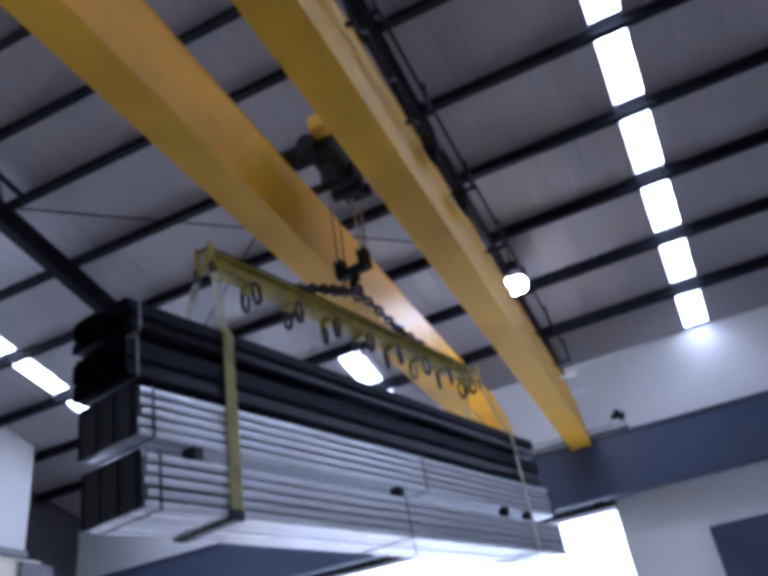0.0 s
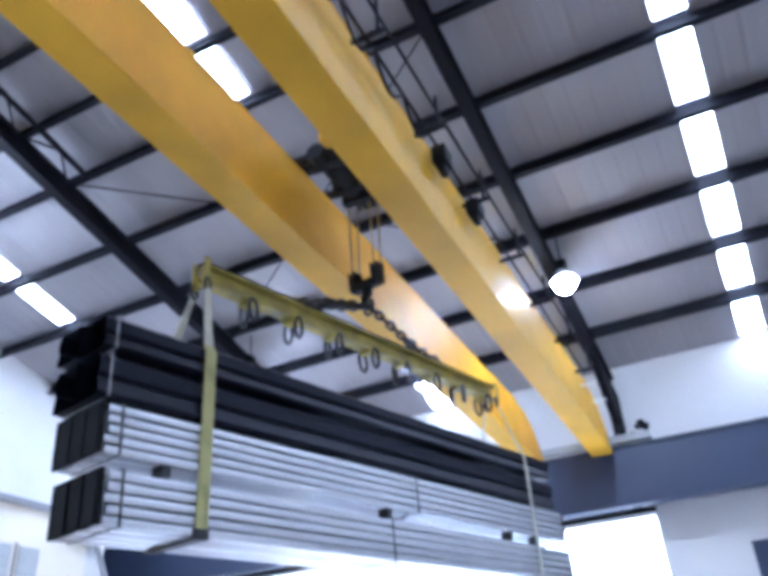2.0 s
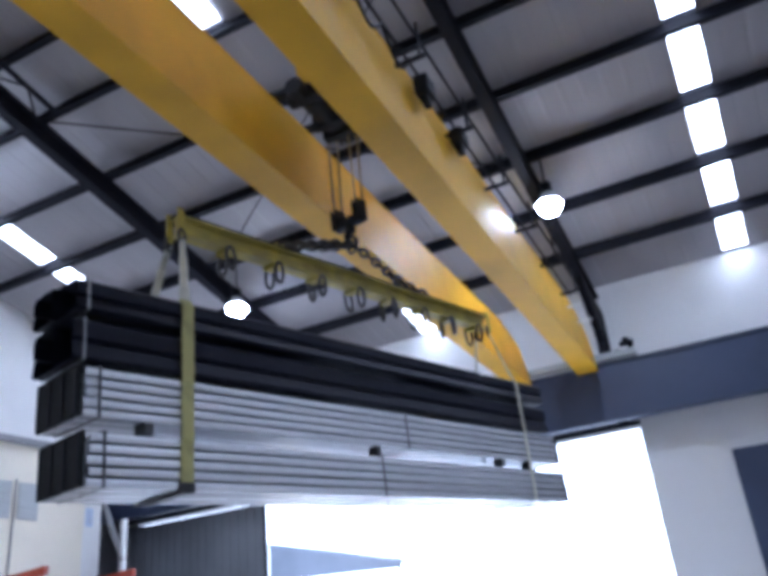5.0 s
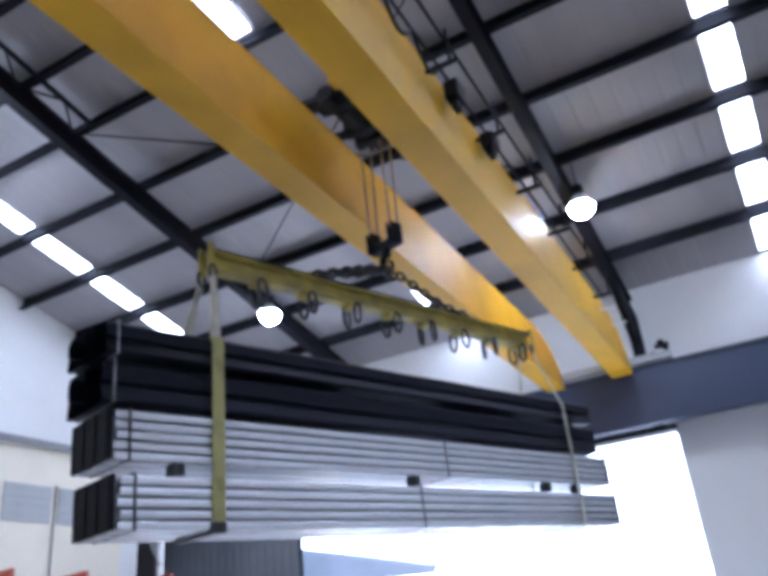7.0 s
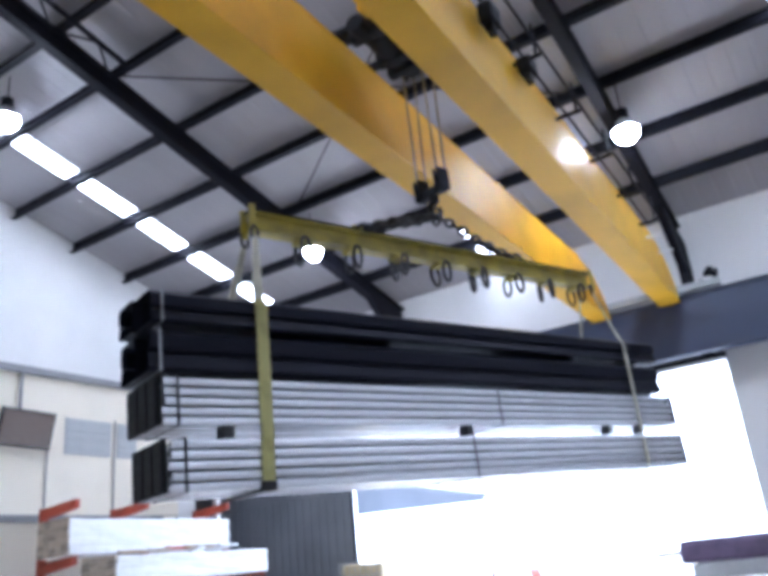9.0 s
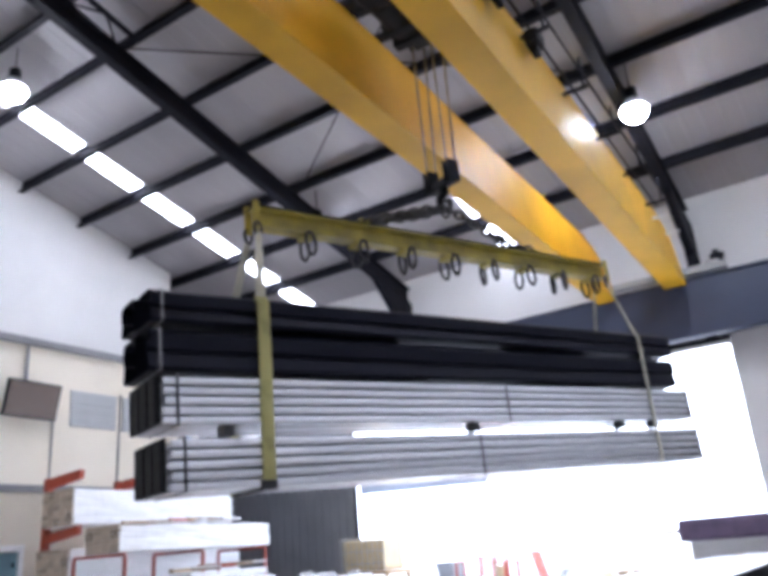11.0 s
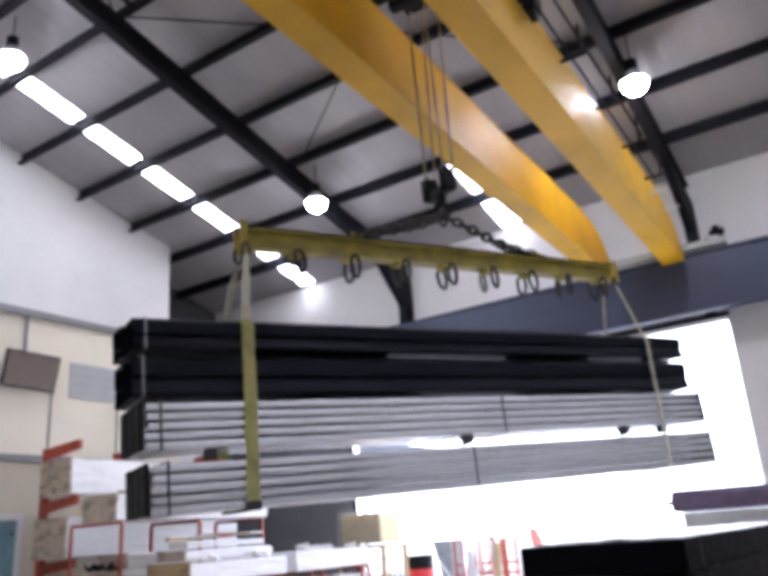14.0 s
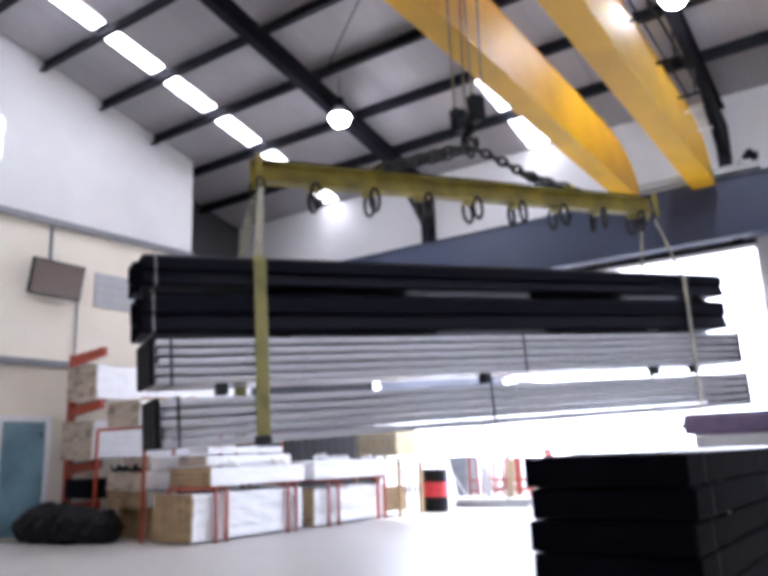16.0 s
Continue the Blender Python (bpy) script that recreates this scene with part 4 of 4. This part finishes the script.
def build_by_door():
    # intermediate bulk tank in its cage
    th = thing("bulk_tank", "yellowed plastic bulk tank in a wire cage on a stand", "tank", at=pose(-1.20, 6.75, 0))
    part("stand", box(B(), -0.66, -0.5, 1.20, 0.66, 0.5, 1.28, 0.01), M_TIMBER, th)
    for q, r in ((-0.6, -0.44), (0.6, -0.44), (-0.6, 0.44), (0.6, 0.44)):
        part("leg", box(B(), q - 0.04, r - 0.04, 0, q + 0.04, r + 0.04, 1.20, 0.006), M_TIMBER, th)
    part("lower_shelf", box(B(), -0.62, -0.46, 0.10, 0.2, 0.46, 0.62, 0.02), M_TIMBER, th)
    part("tank", box(B(), -0.54, -0.44, 1.30, 0.54, 0.44, 1.95, 0.05), M_IBC, th)
    for i in range(9):
        x = -0.57 + 0.1425 * i
        part("cage_bar", rod(B(), (x, -0.47, 1.28), (x, -0.47, 2.0), 0.012, 6), M_PANEL, th)
    for z in (1.45, 1.7, 1.98):
        part("cage_bar", rod(B(), (-0.58, -0.475, z), (0.58, -0.475, z), 0.012, 6), M_PANEL, th)
    d = thing("drum", "black drum with a broad red band", "drum", at=pose(-0.74, 8.02, -0.02))
    part("barrel", rod(B(), (0, 0, 0), (0, 0, 0.98), 0.31, 28), M_BLACK, d)
    part("band", rod(B(), (0, 0, 0.34), (0, 0, 0.70), 0.316, 28), M_REDBAND, d)
    for z in (0.34, 0.70, 0.97):
        part("hoop", rod(B(), (0, 0, z - 0.012), (0, 0, z + 0.012), 0.322, 28), M_BLACK, d)
    for i, (x, y) in enumerate(((-1.34, 7.55), (-1.10, 7.60))):
        t = thing("trestle", "narrow ochre steel trestle", "trestle", "ochre trestles", at=pose(x, y, -0.02, 0, 0, 8 * i))
        for s in (-0.07, 0.07):
            part("leg", box(B(), s - 0.016, -0.016, 0, s + 0.016, 0.016, 0.95, 0.004), M_YELTR, t)
        part("crossbar", box(B(), -0.09, -0.02, 0.95, 0.09, 0.02, 1.0, 0.004), M_YELTR, t)
    a = thing("leaning_board", "pale board leaning on a grey crate", "board", at=pose(-1.75, 10.6, -0.02, 0, -14, 0))
    part("board", box(B(), -0.03, -0.3, 0.0, 0.03, 0.3, 1.75, 0.004), M_PVC, a)
    c = thing("crate", "dark grey plastic crate near the doorway", "crate", at=pose(-3.75, 14.6, -0.02))
    for q in ((-0.4, -0.4, 0.4, -0.36), (-0.4, 0.36, 0.4, 0.4), (-0.4, -0.36, -0.36, 0.36), (0.36, -0.36, 0.4, 0.36)):
        part("side", box(B(), q[0], q[1], 0.02, q[2], q[3], 1.25, 0.006), M_TRAY, c)
    part("base", box(B(), -0.4, -0.4, 0, 0.4, 0.4, 0.04), M_TRAY, c)
    rng = random.Random(7)
    for i in range(9):
        x, y = -3.05 + 0.44 * (i % 5), 14.2 + 1.1 * (i // 5)
        h = 1.15 + 0.3 * rng.random() + (1.1 if i in (5, 7) else 0.0)
        t = thing("red_trestle", "red steel stacking trestle in the yard", "trestle", "red trestles", at=pose(x, y, -0.02, 0, 0, rng.uniform(-20, 20)))
        for s in (-0.17, 0.17):
            part("leg", box(B(), s - 0.025, -0.025, 0, s + 0.025, 0.025, h, 0.004), M_RED, t)
        for z in (0.15, 0.45, h - 0.03):
            part("crossbar", box(B(), -0.145, -0.02, z, 0.145, 0.02, z + 0.05, 0.004), M_RED, t)
    for i in range(4):
        t = thing("sheet_stack", "low stack of pale sheets on the ground", "sheets", "sheet stacks", at=pose(-0.2 + 0.02 * i, 9.9 - 0.01 * i, -0.02 + 0.05 * i, 0, 0, 3 * i))
        part("sheet", box(B(), -0.9, -0.35, 0.0, 1.1, 0.35, 0.046, 0.006), M_PANEL, t)
    # pallets and offcuts out in the yard
    slat = mesh("slat", box(B(), -0.6, -0.05, 0, 0.6, 0.05, 0.02), M_TIMBER)
    block = mesh("block", box(B(), -0.05, -0.4, 0, 0.05, 0.4, 0.09), M_TIMBER)
    for i in range(11):
        x, y = -1.2 + 0.85 * i + rng.uniform(-0.3, 0.3), 15.5 + rng.uniform(-2.0, 5.0)
        for k in range(rng.randint(1, 6)):
            p = thing("pallet", "pale weathered wooden pallet in the yard", "pallet", "yard pallets", at=pose(x, y, -0.02 + 0.132 * k, 0, 0, 12 * i + rng.uniform(-4, 4)))
            for q in (-0.5, 0.0, 0.5):
                part("block", block, None, p).location = (q, 0, 0)
            for q in range(5):
                part("slat", slat, None, p).location = (0, -0.35 + 0.175 * q, 0.091)
    for i in range(7):
        x, y, l = -2.4 + 0.75 * i, 13.2 + rng.uniform(-1.0, 1.5), rng.uniform(0.7, 1.6)
        o = thing("offcut", "pale sheet offcut propped in the yard", "offcut", "yard offcuts", at=pose(x, y, -0.02, 0, rng.uniform(-35, 35), rng.uniform(-60, 60)))
        part("sheet", box(B(), -0.02, -0.25, 0.0, 0.02, 0.25, l, 0.004), (M_PVC, M_PANEL, M_TIMBER, M_RED)[i % 4], o)
    # open-sided shed across the yard
    s = thing("yard_shed", "open grey shed with a sloping roof across the yard", "shed", at=pose(0, 0, -0.02))
    b = B()
    prism(b, [(-9.4, 5.28), (-3.6, 3.95), (-3.6, 4.10), (-9.4, 5.45)], 18.0, 24.0, "y")
    part("roof", b, M_GREYWALL, s)
    part("gable", prism(B(), [(-9.4, 4.0), (-3.7, 3.85), (-3.7, 3.97), (-9.4, 5.28)], 18.02, 18.1, "y"), M_GREYWALL, s)
    for x, y, z in ((-9.3, 18.1, 5.2), (-3.72, 18.1, 3.95)):
        part("post", box(B(), x - 0.035, y - 0.035, 0, x + 0.035, y + 0.035, z), M_PANEL, s)


def build_near_stack():
    """The stack of dark packs beside the camera and the wrapped goods behind it."""
    rng = random.Random(11)
    for i in range(6):
        z = 0.03 + 0.205 * i
        th = thing("dark_steel_pack", "pack of dark film-wrapped steel in a floor stack", "steel pack", "floor stack of steel packs", at=pose(6.87 + rng.uniform(-0.02, 0.02), -3.15 + rng.uniform(-0.03, 0.03), z))
        part("body", box(B(), 0, 0, 0, 1.07, 6.0, 0.198, 0.02), M_BLACKFILM, th)
        for y in (0.4, 2.4, 4.6):
            part("strapping", box(B(), -0.003, y, -0.002, 1.073, y + 0.03, 0.201), M_STRAP, th)
        for y in (0.9, 3.0, 5.1):
            part("runner", box(B(), 0.02, y, -0.022, 1.05, y + 0.08, 0.0), M_TIMBER, th)
    th = thing("film_sheet", "crumpled clear film lying on the stack", "film", at=pose(7.4, -0.2, 1.244))
    b = B()
    bmesh.ops.create_grid(b, x_segments=26, y_segments=60, size=1)
    for v in b.verts:
        v.co.x *= 0.52
        v.co.y *= 2.75
        v.co.z = 0.012 + 0.03 * abs(noise.noise(Vector((v.co.x * 5, v.co.y * 3, 0)))) * (1 - (v.co.x / 0.53) ** 2)
    g = bmesh.ops.extrude_face_region(b, geom=b.faces[:])
    for v in g["geom"]:
        if isinstance(v, bmesh.types.BMVert):
            v.co.z += 0.004
    part("film", b, M_WRAP, th)
    pack("dark_steel_pack", "tall block of film-wrapped steel packs behind the dark stack", "steel pack", 6.5, 3.1, 0.0, 9.6, 4.3, 1.44, M_WRAP, None, 5, group="floor stack of steel packs")
    w = thing("wrapped_bundle", "mauve film-wrapped bundle on top of the packs", "bundle", at=pose(6.33, 3.15, 1.442))
    b = box(B(), 0, 0, 0, 3.2, 0.7, 0.30, 0.07)
    bmesh.ops.subdivide_edges(b, edges=b.edges[:], cuts=3, use_grid_fill=True)
    for v in b.verts:
        v.co += 0.03 * noise.noise_vector(v.co * 3)
        v.co.z = max(v.co.z, 0)
    part("wrapping", b, M_PURPLE, w)
    part("stick", rod(B(), (-0.35, 0.3, 0.14), (0.2, 0.35, 0.14), 0.03, 8), M_TIMBER, w)


build_lamps()
build_fittings()
build_corner_post()
build_store()
build_by_door()
build_near_stack()


def motions():
    rows = [(t, pose(x, y, z, 0, -tilt, yaw)) for t, x, y, z, yaw, tilt in LOAD]
    for th in RIGGED:
        walk(th, rows)
    walk(ROPES, [(t, pose(x, y, z, 0, 0, yaw)) for t, x, y, z, yaw, tilt in LOAD])
    # the bridge stands a little askew on its runway
    askew = pose(6, -3, 0, 0, 0, 1.6) @ pose(-6, 3, 0)
    walk(CRANE, [(t, pose(d, 0, 0) @ askew) for t, d in BRIDGE])
    walk(HOIST, [(t, pose(d, 0, 0) @ askew) for t, d in BRIDGE])


motions()
